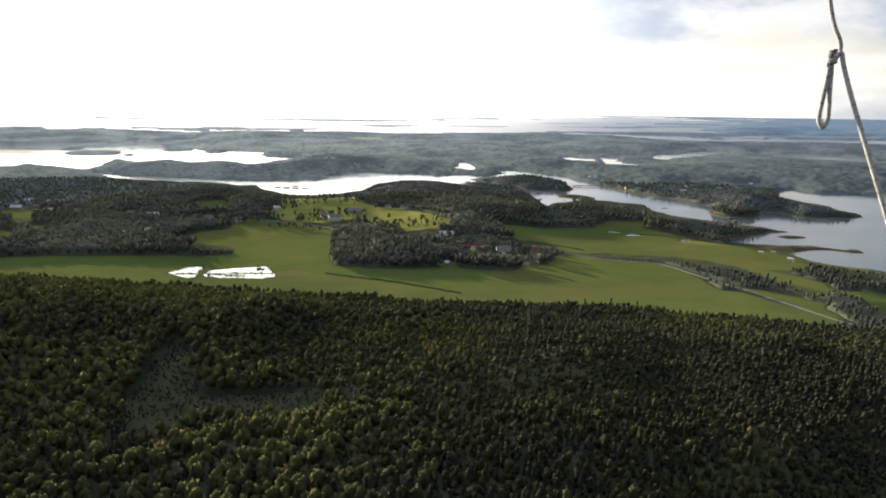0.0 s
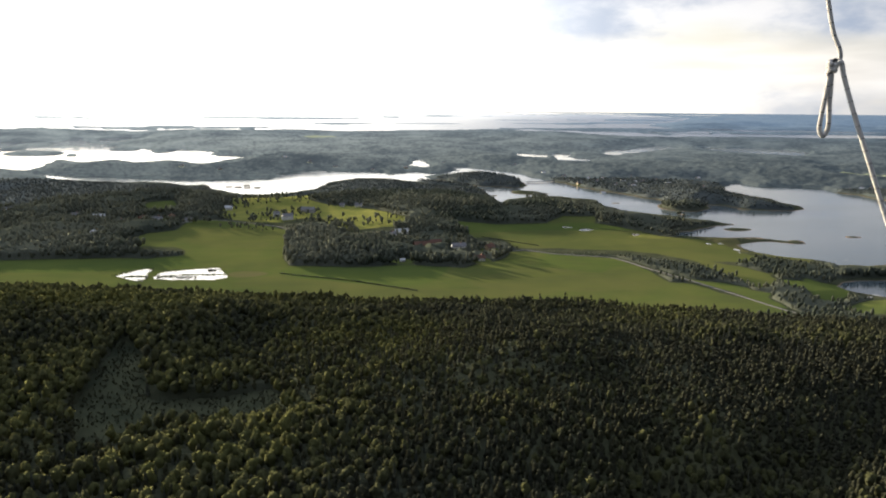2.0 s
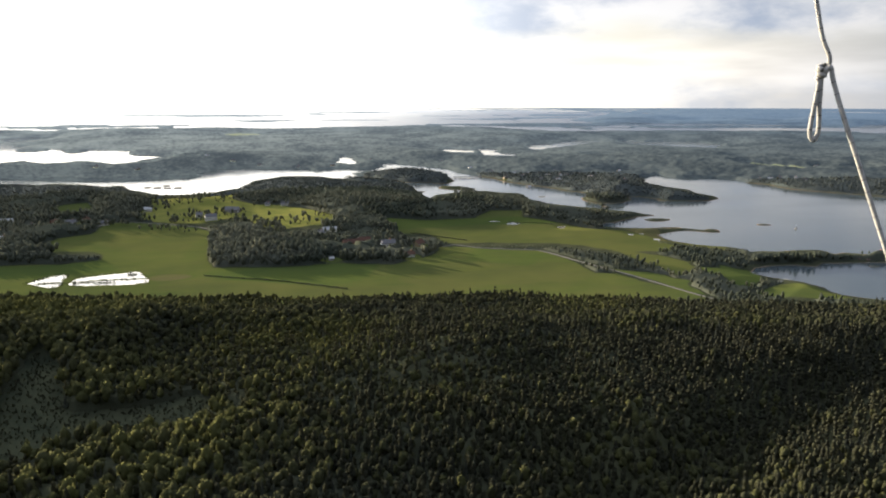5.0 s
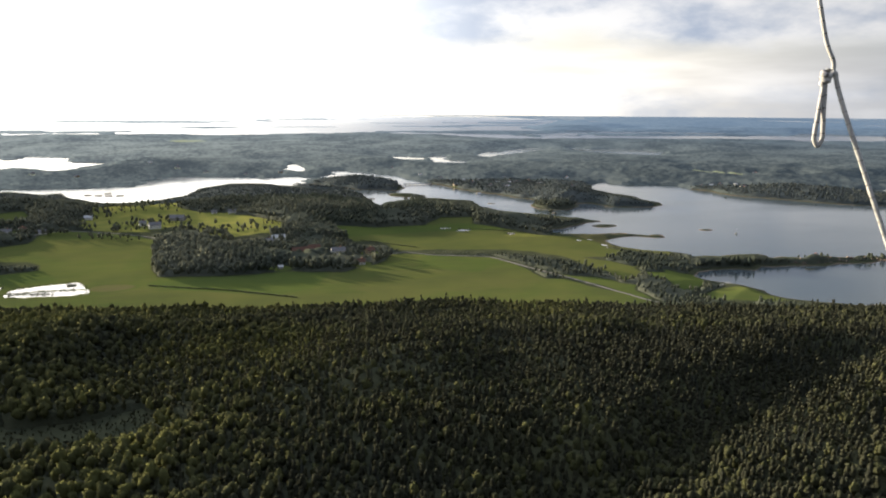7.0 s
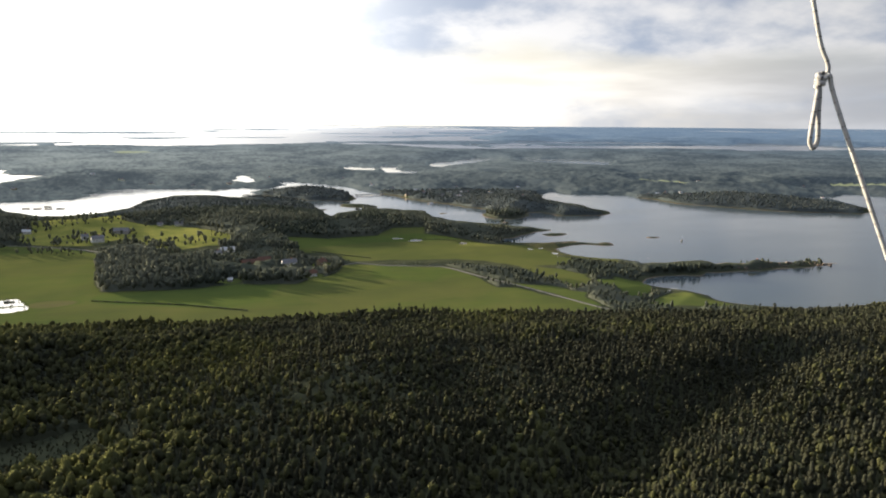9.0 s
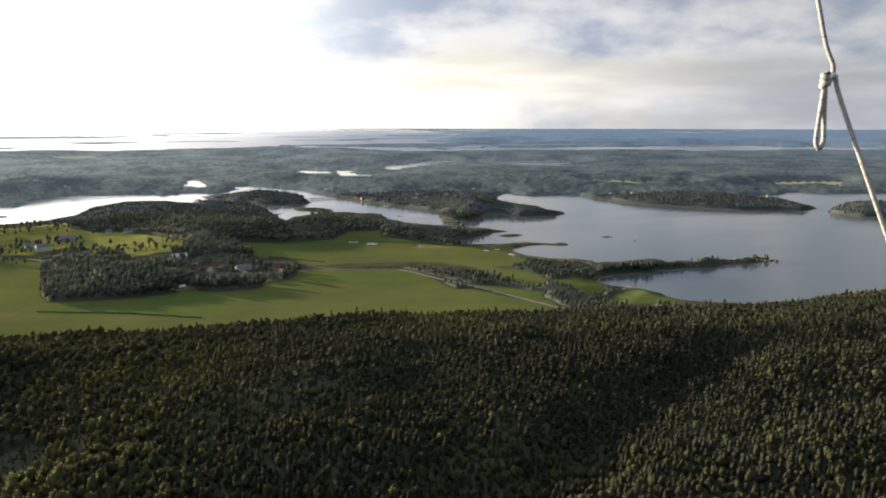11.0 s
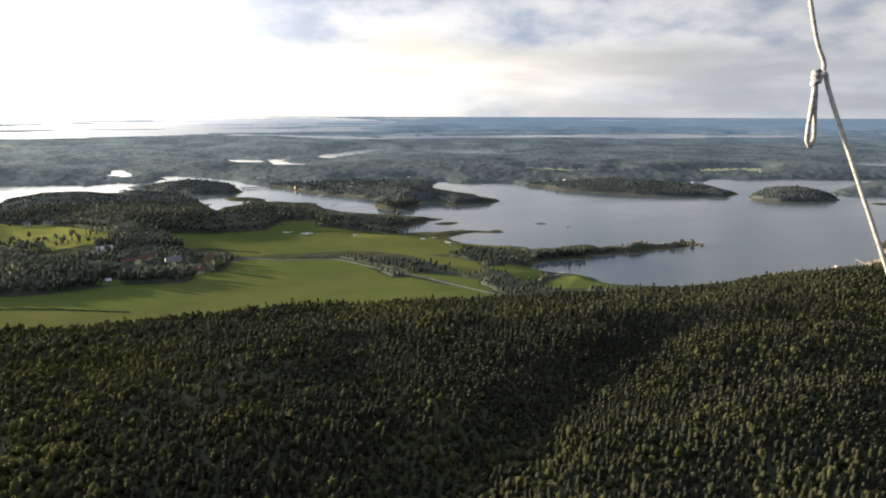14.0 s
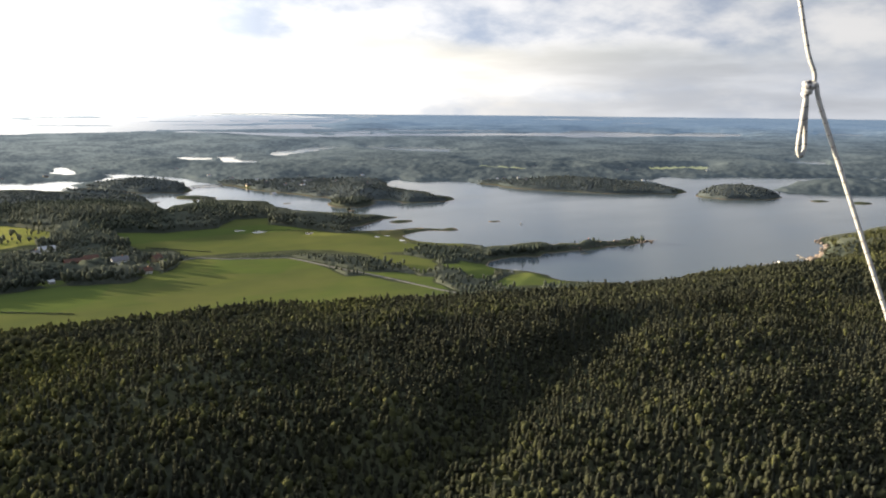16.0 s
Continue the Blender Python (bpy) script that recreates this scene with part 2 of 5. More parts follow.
def distance_material():
    """Distant wooded skerries and mainland, their blue haze painted into colour and glow."""
    m, s = material("painted_haze_distance")
    where = s.place()
    mid = s.noise(s.vec("MULTIPLY", where, (0.005, 0.0025, 0.01)), 1.0, 5.0)
    speckle = s.add("ShaderNodeCombineXYZ")
    s.wire(s.math("MULTIPLY", s.attribute("bearing"), 3.2), speckle.inputs[0]), s.wire(s.math("MULTIPLY", s.attribute("range"), 14.0), speckle.inputs[1])
    tallness = s.add("ShaderNodeSeparateXYZ")
    s.wire(where, tallness.inputs[0]), s.wire(s.math("MULTIPLY", tallness.outputs[2], 0.45), speckle.inputs[2])
    grain = s.noise(speckle.outputs[0], 1.0, 4.0, 0.7)
    # long streaks of dark tone painted for the shadows of ridges
    ridge_shade = s.add("ShaderNodeCombineXYZ")
    s.wire(s.math("MULTIPLY", s.attribute("bearing"), 0.35), ridge_shade.inputs[0]), s.wire(s.math("MULTIPLY", s.attribute("range"), 4.5), ridge_shade.inputs[1])
    ridge = s.noise(ridge_shade.outputs[0], 1.0, 4.0, 0.6)
    both = s.math("ADD", s.math("ADD", s.math("MULTIPLY", mid, 0.20), s.math("MULTIPLY", grain, 0.42)), s.math("MULTIPLY", ridge, 0.38))
    # tones painted brighter towards the sun and bluer with range, as haze
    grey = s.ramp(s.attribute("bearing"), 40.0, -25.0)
    near_haze = s.mix(grey, (0.020, 0.026, 0.030, 1), (0.084, 0.096, 0.098, 1))
    far_haze = s.mix(grey, (0.058, 0.090, 0.138, 1), (0.180, 0.210, 0.225, 1))
    near_haze = s.mix(s.ramp(s.attribute("range"), 1.4, 2.6, 0.0, 1.0), s.vec("MULTIPLY", near_haze, (0.44, 0.46, 0.46)), near_haze)
    tone = s.mix(s.ramp(s.attribute("range"), 1.6, 8.0), near_haze, far_haze)
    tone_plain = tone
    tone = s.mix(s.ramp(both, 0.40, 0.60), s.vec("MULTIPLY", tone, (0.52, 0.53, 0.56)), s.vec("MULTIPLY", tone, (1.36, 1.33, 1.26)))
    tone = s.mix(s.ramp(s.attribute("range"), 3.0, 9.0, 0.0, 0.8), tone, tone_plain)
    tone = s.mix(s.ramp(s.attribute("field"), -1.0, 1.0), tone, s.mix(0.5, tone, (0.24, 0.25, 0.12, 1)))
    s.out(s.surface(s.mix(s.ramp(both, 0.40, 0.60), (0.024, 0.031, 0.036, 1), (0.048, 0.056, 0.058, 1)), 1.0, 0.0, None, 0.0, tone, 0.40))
    return m


DISTANCE = distance_material()

# ---- the plan ----
EYE, EARTH, R_NEAR, R_END = 150.0, 7.4e6, 3000.0, 4870.0


def true_range(r):
    """The true distance of what stands r metres off in the drawn-together distance."""
    k = np.clip((r - R_NEAR) / (R_END - R_NEAR), 0, None)
    return np.where(r > R_NEAR, R_NEAR + (R_END - R_NEAR) * (k + 20.3 * k ** 3), r)


R_TABLE = np.linspace(0, R_END, 6000)
TRUE_TABLE = true_range(R_TABLE)


def drawn(x, y, z):
    """True metres to drawn metres: far things come nearer and shrink, so that all directions from the eye are kept."""
    big = np.hypot(x, y)
    r = np.interp(big, TRUE_TABLE, R_TABLE)
    k = r / np.maximum(big, 1e-6)
    low = z - big ** 2 / (2 * EARTH)
    return x * k, y * k, np.where(big > R_NEAR, EYE + k * (low - EYE), low)


LATTICE = np.random.RandomState(7).rand(256, 256)


def value_noise(x, y):
    i, j = np.floor(x).astype(int), np.floor(y).astype(int)
    u, v = x - i, y - j
    u, v = u * u * (3 - 2 * u), v * v * (3 - 2 * v)
    a, b = LATTICE[i % 256, j % 256], LATTICE[(i + 1) % 256, j % 256]
    c, d = LATTICE[i % 256, (j + 1) % 256], LATTICE[(i + 1) % 256, (j + 1) % 256]
    return (a * (1 - u) + b * u) * (1 - v) + (c * (1 - u) + d * u) * v


def fbm(x, y, size, octaves=4, shift=0.0):
    """Layered noise about nought, between -1 and 1."""
    total, amount, norm = 0.0, 1.0, 0.0
    for k in range(octaves):
        total = total + amount * (value_noise(x / size * 2 ** k + shift + 17 * k, y / size * 2 ** k - shift + 9 * k) * 2 - 1)
        norm += amount
        amount *= 0.5
    return total / norm


def smooth(a, b, v):
    t = np.clip((v - a) / (b - a), 0, 1)
    return t * t * (3 - 2 * t)


def inside(x, y, outline, reach=400.0):
    """How far each place lies inside an outline (outside: minus), up to a reach."""
    p = np.array(outline, float)
    out = np.full(x.shape, -reach)
    near = (x > p[:, 0].min() - reach) & (x < p[:, 0].max() + reach) & (y > p[:, 1].min() - reach) & (y < p[:, 1].max() + reach)
    if not near.any():
        return out
    px, py = x[near], y[near]
    best, odd = np.full(px.shape, 1e18), np.zeros(px.shape, bool)
    for (ax, ay), (bx, by) in zip(p, np.roll(p, -1, 0)):
        ex, ey = bx - ax, by - ay
        t = np.clip(((px - ax) * ex + (py - ay) * ey) / max(ex * ex + ey * ey, 1e-9), 0, 1)
        best = np.minimum(best, (px - ax - t * ex) ** 2 + (py - ay - t * ey) ** 2)
        if ay != by:
            odd ^= ((ay > py) != (by > py)) & (px < (bx - ax) * (py - ay) / (by - ay) + ax)
    out[near] = np.where(odd, np.sqrt(best), -np.minimum(np.sqrt(best), reach))
    return out


# stretches of water, in metres from below the camera: x to the right of the first view, y ahead
WEST_FAR_SHORE = [(-792, 1605), (-732, 1570), (-661, 1552), (-593, 1534), (-545, 1502), (-502, 1482), (-450, 1464), (-419, 1480), (-373, 1486), (-304, 1494), (-265, 1511), (-244, 1552), (-267, 1617), (-247, 1678),
                  (-183, 1702), (-139, 1663), (-87, 1670), (-47, 1660), (-20, 1607), (6, 1638), (46, 1672), (77, 1633), (99, 1622), (127, 1683), (148, 1701), (139, 1795), (165, 1816), (203, 1771),
                  (240, 1728), (278, 1631), (298, 1530), (308, 1461), (334, 1421), (342, 1361), (355, 1325), (374, 1283)]
WEST_NEAR_SHORE = [(331, 1162), (306, 1174), (284, 1202), (256, 1207), (214, 1188), (188, 1170), (176, 1155), (167, 1133), (160, 1175), (159, 1221), (161, 1262), (157, 1314), (147, 1341), (131, 1368),
                   (84, 1404), (52, 1443), (17, 1473), (-6, 1506), (-43, 1513), (-85, 1521), (-112, 1481), (-138, 1443), (-149, 1378), (-158, 1318), (-186, 1261), (-213, 1241), (-236, 1231), (-272, 1235),
                   (-299, 1267), (-337, 1318), (-373, 1395), (-390, 1376), (-434, 1415), (-522, 1440), (-527, 1416), (-559, 1447), (-640, 1474), (-701, 1504)]
FJORD_WEST = WEST_FAR_SHORE + [(405, 1210), (385, 1130)] + WEST_NEAR_SHORE
EAST_FAR_SHORE = [(365, 1290), (403, 1234), (417, 1178), (431, 1159), (434, 1126), (404, 1087), (403, 1058), (411, 1029), (435, 1017), (453, 1026), (485, 1054), (492, 1082), (511, 1078), (531, 1036),
                  (567, 1028), (595, 1022), (624, 1045), (634, 1081), (626, 1116), (631, 1167), (617, 1207), (614, 1247), (611, 1278), (620, 1308), (654, 1370), (700, 1423), (708, 1359), (724, 1354),
                  (780, 1329), (814, 1313), (803, 1251), (823, 1217), (817, 1148), (839, 1104), (877, 1065), (907, 1019), (937, 975), (1002, 954), (1027, 922), (1086, 945), (1126, 1005), (1144, 1044),
                  (1187, 1116), (1203, 1165), (1177, 1191), (1232, 1167), (1311, 1225), (1358, 1155), (1448, 1131), (1550, 1054), (1668, 1016), (1795, 928), (2123, 719)]
EAST_NEAR_SHORE = [(580, 618), (567, 633), (543, 620), (523, 631), (510, 626), (501, 630), (507, 643), (506, 652), (484, 655), (458, 652), (447, 658), (431, 658), (433, 673), (425, 684),
                   (398, 702), (381, 719), (378, 742), (383, 760), (400, 770), (415, 776), (432, 777), (449, 764), (461, 763), (468, 774), (452, 782), (434, 796), (410, 798), (383, 807),
                   (429, 803), (404, 800), (375, 812), (350, 817), (334, 825), (334, 839), (351, 848), (364, 850), (386, 874), (415, 892), (446, 901), (432, 910), (426, 934), (412, 942),
                   (396, 969), (363, 1001), (338, 1032), (328, 1089), (326, 1150)]
FJORD_EAST = EAST_FAR_SHORE + [(1900, 480), (1000, 532), (640, 600), (625, 604), (630, 616), (615, 624), (600, 618)] + EAST_NEAR_SHORE
BAY_SHORE = [(632, 596), (614, 593), (589, 585), (569, 588), (555, 591), (532, 584), (513, 590), (492, 594), (480, 593), (469, 599), (451, 584), (439, 594), (425, 594), (410, 593),
             (392, 586), (376, 573), (375, 562), (381, 551), (387, 545), (395, 538), (401, 532), (406, 521), (409, 512), (405, 499), (408, 490), (418, 479)]
INNER_BAY = BAY_SHORE + [(430, 470), (455, 455), (555, 435), (625, 425), (660, 428), (690, 434), (712, 442), (745, 454), (790, 482), (815, 508), (870, 522), (1000, 532), (900, 620), (700, 605)]
LEFT_BAY = [(-2159, 2772), (-1864, 3005), (-1672, 3001), (-1502, 2993), (-1462, 3057), (-1375, 2973), (-1434, 3240), (-1498, 3417), (-1443, 3434), (-1376, 3195), (-1259, 3003), (-1113, 2843), (-956, 2624), (-842, 2501),
            (-784, 2411), (-768, 2516), (-675, 2466), (-611, 2446), (-578, 2241), (-498, 2201), (-429, 2161), (-476, 2104), (-489, 1987), (-511, 1921), (-533, 1917), (-578, 1994), (-644, 2028), (-668, 1980),
            (-705, 1952), (-790, 2074), (-811, 2023), (-830, 1953), (-868, 1969), (-942, 2048), (-907, 1919), (-876, 1806), (-854, 1705), (-873, 1702), (-966, 1774), (-1047, 1818), (-1084, 1851), (-1067, 1777),
            (-1095, 1755), (-1288, 1643)]
INLET = [(29, 1868), (50, 1928), (53, 2075), (63, 2033), (65, 1930), (89, 1895), (79, 1839), (64, 1819), (43, 1852)]
LAKES = [[(396, 2307), (420, 2367), (467, 2293), (454, 2213), (414, 2231)],
         [(534, 2359), (553, 2335), (503, 2173), (530, 2130), (571, 2092), (542, 2044), (513, 2061), (488, 2079), (509, 2222)],
         [(-1370, 3387), (-1279, 3483), (-1230, 3362), (-1219, 3180), (-1194, 3020)],
         [(743, 2456), (799, 2556), (852, 2548), (934, 2654), (1028, 2815), (1090, 2760), (1016, 2683), (919, 2576), (818, 2444), (747, 2388), (714, 2329)],
         [(1214, 2742), (1247, 2649), (1337, 2680), (1436, 2579), (1430, 2458), (1341, 2325), (1296, 2368), (1246, 2449), (1193, 2534)],
         [(2145, 1425), (2182, 1382), (2098, 1337), (2112, 1384)]]
OPEN_SEA = [(-3500, 3000), (-2900, 3900), (-2350, 4900), (-1550, 4350), (-1300, 4750), (-950, 4600), (-700, 4850), (-300, 4500), (50, 4750), (600, 4950), (1050, 4700),
            (1206, 4101), (1303, 3908), (1544, 3860), (1930, 3908), (2220, 3764), (2606, 3764), (2847, 3570), (2900, 3350), (3040, 3378), (3184, 3329), (3715, 3426), (3764, 3184), (4198, 3233), (4650, 3600),
            (4672, 3990), (3950, 3720), (4200, 4095), (3990, 4515), (3412, 4830), (2782, 5145), (2468, 5512), (2150, 5450), (2300, 6500), (3600, 9000), (5000, 12000), (9000, 30000), (-60000, 60000), (-60000, 3000)]
LAKES += [[(5400, 3450), (5550, 3400), (5250, 3200), (5100, 3250)], [(5450, 3300), (5650, 3250), (5150, 3000), (5200, 3100)]]
ISLES = [[(59, 1576), (82, 1593), (119, 1584), (170, 1590), (206, 1569), (227, 1546), (245, 1499), (255, 1433), (252, 1371), (232, 1322), (212, 1329), (189, 1355), (157, 1361), (119, 1418), (76, 1480)],
         [(195, 1265), (207, 1292), (222, 1294), (251, 1279), (268, 1239), (248, 1214), (221, 1227), (199, 1241)],
         [(1040, 897), (1097, 930), (1158, 955), (1236, 977), (1277, 983), (1290, 965), (1253, 911), (1211, 855), (1184, 809), (1123, 792), (1086, 810), (1049, 828), (1040, 868)],
         [(1280, 898), (1362, 931), (1435, 961), (1533, 986), (1622, 961), (1669, 910), (1619, 812), (1499, 730), (1416, 728), (1325, 781), (1262, 831), (1249, 858)]]
BAY_ISLES = [(-1289, 2481, 32, 60), (-1115, 2274, 80, 85), (-1344, 2711, 40, 150), (-1106, 2537, 14, 36), (-976, 2211, 13, 28), (-927, 2505, 52, 80), (-1038, 2741, 40, 50), (-769, 2419, 38, 80)]
SEA_ISLES = [(-2560, 6170, 110, 90), (-2434, 6373, 90, 100), (-2018, 6249, 260, 120), (-1652, 5406, 190, 90), (-101, 11104, 260, 300), (-543, 6501, 470, 230), (68, 6455, 230, 110), (305, 6655, 330, 160), (-5247, 10274, 240, 300),
             (2500, 7600, 420, 330), (3400, 9800, 480, 500), (2700, 6300, 330, 180), (1500, 8800, 300, 220)]
sea_dice = random.Random(5)
for _ in range(46):
    far_off, bearing = sea_dice.uniform(5200, 12500), radians(sea_dice.uniform(-34, 24))
    SEA_ISLES.append((far_off * math.sin(bearing), far_off * math.cos(bearing), sea_dice.uniform(60, 260) * far_off / 8000, sea_dice.uniform(25, 70) * far_off / 7000))
SKERRIES = [(165, 1213, 7), (352, 1116, 6), (345, 1107, 6), (382, 1099, 6), (403, 1117, 5), (429, 864, 8), (410, 991, 5), (545, 805, 9), (562, 780, 4), (456, 681, 6), (442, 676, 5), (425, 858, 5), (522, 1039, 5), (1187, 744, 9), (509, 575, 4), (1230, 695, 12), (604, 600, 6), (460, 782, 6), (300, 1135, 5)]
POND_A = [(-246, 614), (-242, 625), (-233, 638), (-223, 643), (-220, 636), (-220, 624), (-215, 607), (-217, 598), (-223, 596), (-234, 606)]
POND_B = [(-209, 607), (-209, 623), (-205, 630), (-194, 635), (-179, 640), (-165, 644), (-157, 630), (-150, 614), (-149, 604), (-158, 599), (-178, 600), (-198, 601), (-204, 603)]
REEDS = [(-173, 618, 26, 2.2), (-225, 613, 14, 2.2), (-167, 634, 4, 2.2), (-200, 612, 9, 1.8), (-183, 608, 10, 1.2)]
# tint patches; the one at (100, 850) is shade painted as darker grass
PATCHES = [(-133, 618, 19, 14, -0.9), (20, 545, 90, 16, 0.55), (170, 590, 60, 40, 0.55), (-180, 800, 50, 60, 0.45), (230, 760, 60, 26, 0.6), (300, 790, 40, 16, 0.75), (100, 850, 40, 24, 0.1), (-60, 560, 60, 14, 0.55)]
PUDDLES = [[(199, 857), (211, 854), (216, 846), (202, 845)],
           [(215, 830), (230, 847), (238, 832), (227, 824)],
           [(275, 813), (286, 810), (279, 795), (271, 793)],
           [(342, 757), (348, 752), (342, 745), (339, 750)],
           [(355, 761), (362, 756), (357, 749)],
           [(359, 727), (363, 718), (359, 712), (355, 717)],
           [(352, 707), (359, 702), (354, 696)]]

# meadows: outline and tint (-1 marsh, 0 grass, 1 ripe)
CLEARING = [(-142, 362), (-122, 332), (-108, 292), (-85, 292), (-58, 297), (-42, 277), (-55, 262), (-80, 270), (-100, 262), (-118, 246), (-134, 285)]
MAIN_FIELD = [(-262, 906), (-246, 912), (-215, 905), (-182, 889), (-150, 870), (-133, 838), (-126, 804), (-118, 737), (-112, 693), (-102, 649), (-76, 646), (-44, 643), (-23, 644), (9, 651),
              (35, 642), (61, 637), (78, 654), (96, 665), (109, 681), (117, 712), (131, 713), (142, 708), (156, 701), (177, 687), (210, 676), (225, 641), (231, 624), (230, 599),
              (232, 576), (251, 571), (260, 543), (273, 516), (283, 487), (300, 478), (220, 470), (100, 480), (5, 480), (-105, 490), (-200, 520), (-290, 560), (-420, 600), (-429, 672),
              (-380, 683), (-326, 686), (-271, 689), (-242, 685), (-212, 701), (-217, 724), (-231, 742), (-263, 747), (-291, 742), (-297, 774), (-289, 823), (-261, 841)]
PASTURE = [(-235, 927), (-231, 974), (-233, 1019), (-247, 1080), (-247, 1142), (-223, 1159), (-206, 1146), (-171, 1157), (-124, 1147), (-130, 1117), (-140, 1089), (-128, 1064), (-104, 1042), (-69, 1021),
           (-36, 995), (-7, 950), (12, 913), (4, 881), (11, 860), (-17, 862), (-44, 844), (-65, 851), (-79, 862), (-96, 891), (-121, 912), (-140, 897), (-177, 899)]
SHORE_FIELD = [(68, 885), (123, 864), (187, 872), (199, 895), (218, 914), (238, 907), (259, 904), (245, 864), (252, 861), (292, 824), (314, 785), (341, 779), (356, 748), (355, 701),
               (365, 682), (338, 654), (301, 657), (322, 634), (323, 601), (345, 609), (303, 586), (293, 601), (290, 625), (290, 659), (265, 693), (240, 712), (209, 716), (174, 725),
               (145, 725), (128, 730), (120, 733), (122, 764), (112, 784), (87, 789), (76, 814), (73, 848)]
FIELDS = [(MAIN_FIELD, 0.30), (PASTURE, 1.0), (SHORE_FIELD, 0.42),
          ([(323, 807), (366, 793), (393, 787), (381, 753), (366, 716), (369, 701), (360, 711), (359, 754), (346, 790)], -0.8),
          ([(376, 747), (369, 725), (372, 703), (389, 687), (414, 666), (422, 655), (410, 642), (390, 663), (373, 684), (365, 703)], -0.5),
          ([(333, 500), (349, 508), (374, 523), (388, 524), (398, 511), (398, 478), (401, 467), (376, 466), (339, 481)], 0.25),
          ([(359, 590), (369, 573), (366, 552), (348, 519), (335, 519), (334, 534), (344, 561)], -0.1),
          ([(263, 579), (279, 571), (290, 555), (289, 536), (275, 541), (266, 554)], 0.2),
          ([(-618, 979), (-595, 981), (-560, 989), (-535, 937), (-537, 907), (-575, 909)], 0.5),
          ([(-518, 817), (-498, 810), (-472, 758), (-475, 747)], 0.7),
          ([(-506, 859), (-478, 852), (-456, 794), (-466, 793)], 0.6),
          ([(-363, 995), (-352, 1031), (-323, 1046), (-298, 978), (-318, 955)], 0.3),
          ([(71, 1067), (89, 1056), (104, 1016), (96, 992), (79, 1025)], 0.4),
          ([(1049, 1641), (1100, 1576), (1127, 1522), (1075, 1465), (1035, 1482), (1009, 1533)], 0.85),
          ([(1439, 1397), (1638, 1358), (1528, 1275), (1393, 1332)], 0.2),
          ([(-450, 3338), (-342, 3437), (-253, 3331), (-336, 3129)], 0.2)]
# parcels inside the fields: different growth; the first two also paint tree shadows
CROPS_AND_SHADOWS = [([(-102, 645), (-44, 641), (9, 651), (45, 641), (38, 611), (27, 582), (3, 569), (-40, 587), (-80, 603), (-106, 621)], -0.05),
         ([(-427, 669), (-379, 680), (-269, 684), (-210, 696), (-183, 655), (-212, 643), (-255, 632), (-326, 630), (-408, 638)], 0.06),
         ([(-138, 594), (-111, 608), (-79, 595), (-39, 579), (8, 562), (53, 553), (-38, 553), (-132, 570)], 0.48),
         ([(68, 885), (123, 864), (187, 872), (250, 869), (285, 847), (277, 823), (179, 832), (76, 814)], 0.1),
         ([(56, 585), (113, 637), (161, 622), (201, 602), (213, 555), (144, 550), (76, 554)], 0.5),
         ([(-239, 859), (-157, 848), (-135, 785), (-145, 735), (-190, 745), (-223, 779)], 0.42),
         ([(147, 712), (176, 681), (208, 671), (219, 648), (181, 616), (132, 638)], 0.16)]
FIELDS += [([(297, 640), (322, 634), (334, 604), (329, 580), (298, 553), (297, 569), (304, 598)], 0.35),
           ([(248, 590), (263, 579), (278, 569), (290, 548), (302, 536), (292, 523), (290, 491), (285, 499), (265, 552)], 0.2),
           ([(334, 583), (352, 579), (381, 576), (375, 549), (353, 528), (344, 546), (331, 553)], -0.1)]
YARD_WOOD = [(0, 800), (45, 805), (95, 785), (118, 740), (105, 680), (60, 660), (15, 690)]
WOODS = [[(-150, 905), (-120, 935), (-95, 915), (-92, 885), (-125, 875)]]
ROADS = [("farm_road", [(-270, 884), (-263, 908), (-246, 914), (-215, 906), (-183, 890), (-151, 871), (-126, 847), (-98, 841), (-52, 764), (10, 721), (66, 698), (117, 712), (132, 719), (156, 698), (178, 690), (211, 679), (220, 662), (232, 627), (245, 596), (254, 577), (264, 550), (275, 519), (285, 490), (297, 468)], 2.2, ASPHALT),
         ("west_road", [(-640, 1010), (-600, 990), (-560, 985), (-530, 972), (-470, 930), (-410, 920), (-370, 905), (-320, 890)], 3.0, GRAVEL)]
EDGE = ([-60, -35, -24, -12, 0, 12, 22, 30, 40, 48, 58, 80], [850, 748, 640, 574, 545, 549, 560, 562, 600, 665, 800, 1150])
MOUNDS = [(1010, 440, 150, 30), (835, 430, 80, 16), (735, 425, 30, 7), (110, 1010, 120, 14), (330, 930, 90, 12), (-330, 1130, 180, 13), (-700, 1750, 220, 26), (-350, 1800, 200, 22), (560, 1130, 110, 14), (160, 1450, 70, 8),
          (1160, 885, 75, 6), (1470, 860, 130, 6), (950, 1150, 130, 6), (-190, 1060, 70, 7), (-2100, 3700, 500, 38), (-900, 3500, 500, 24), (500, 3500, 600, 16), (1900, 3100, 500, 12), (-50, 710, 50, 2)]
DOMES = [(1158, 885, 105, 80), (1480, 860, 220, 110), (145, 1455, 105, 120)] + BAY_ISLES
YARDS = [(-143, 920, 11), (-123, 976, 11), (-231, 979, 11), (-7, 790, 11), (4, 816, 11), (63, 723, 11), (40, 746, 11), (25, 736, 11), (79, 669, 11), (95, 720, 11), (-57, 1026, 11), (-81, 1030, 11), (4, 664, 11), (-378, 915, 11), (-340, 885, 11), (-301, 901, 11), (-288, 912, 11), (-534, 953, 11), (-530, 992, 11), (-160, 940, 11), (-416, 936, 11), (-343, 817, 11), (-322, 908, 11), (-601, 990, 11), (-622, 1063, 11), (-659, 1195, 11), (546, 614, 11)]
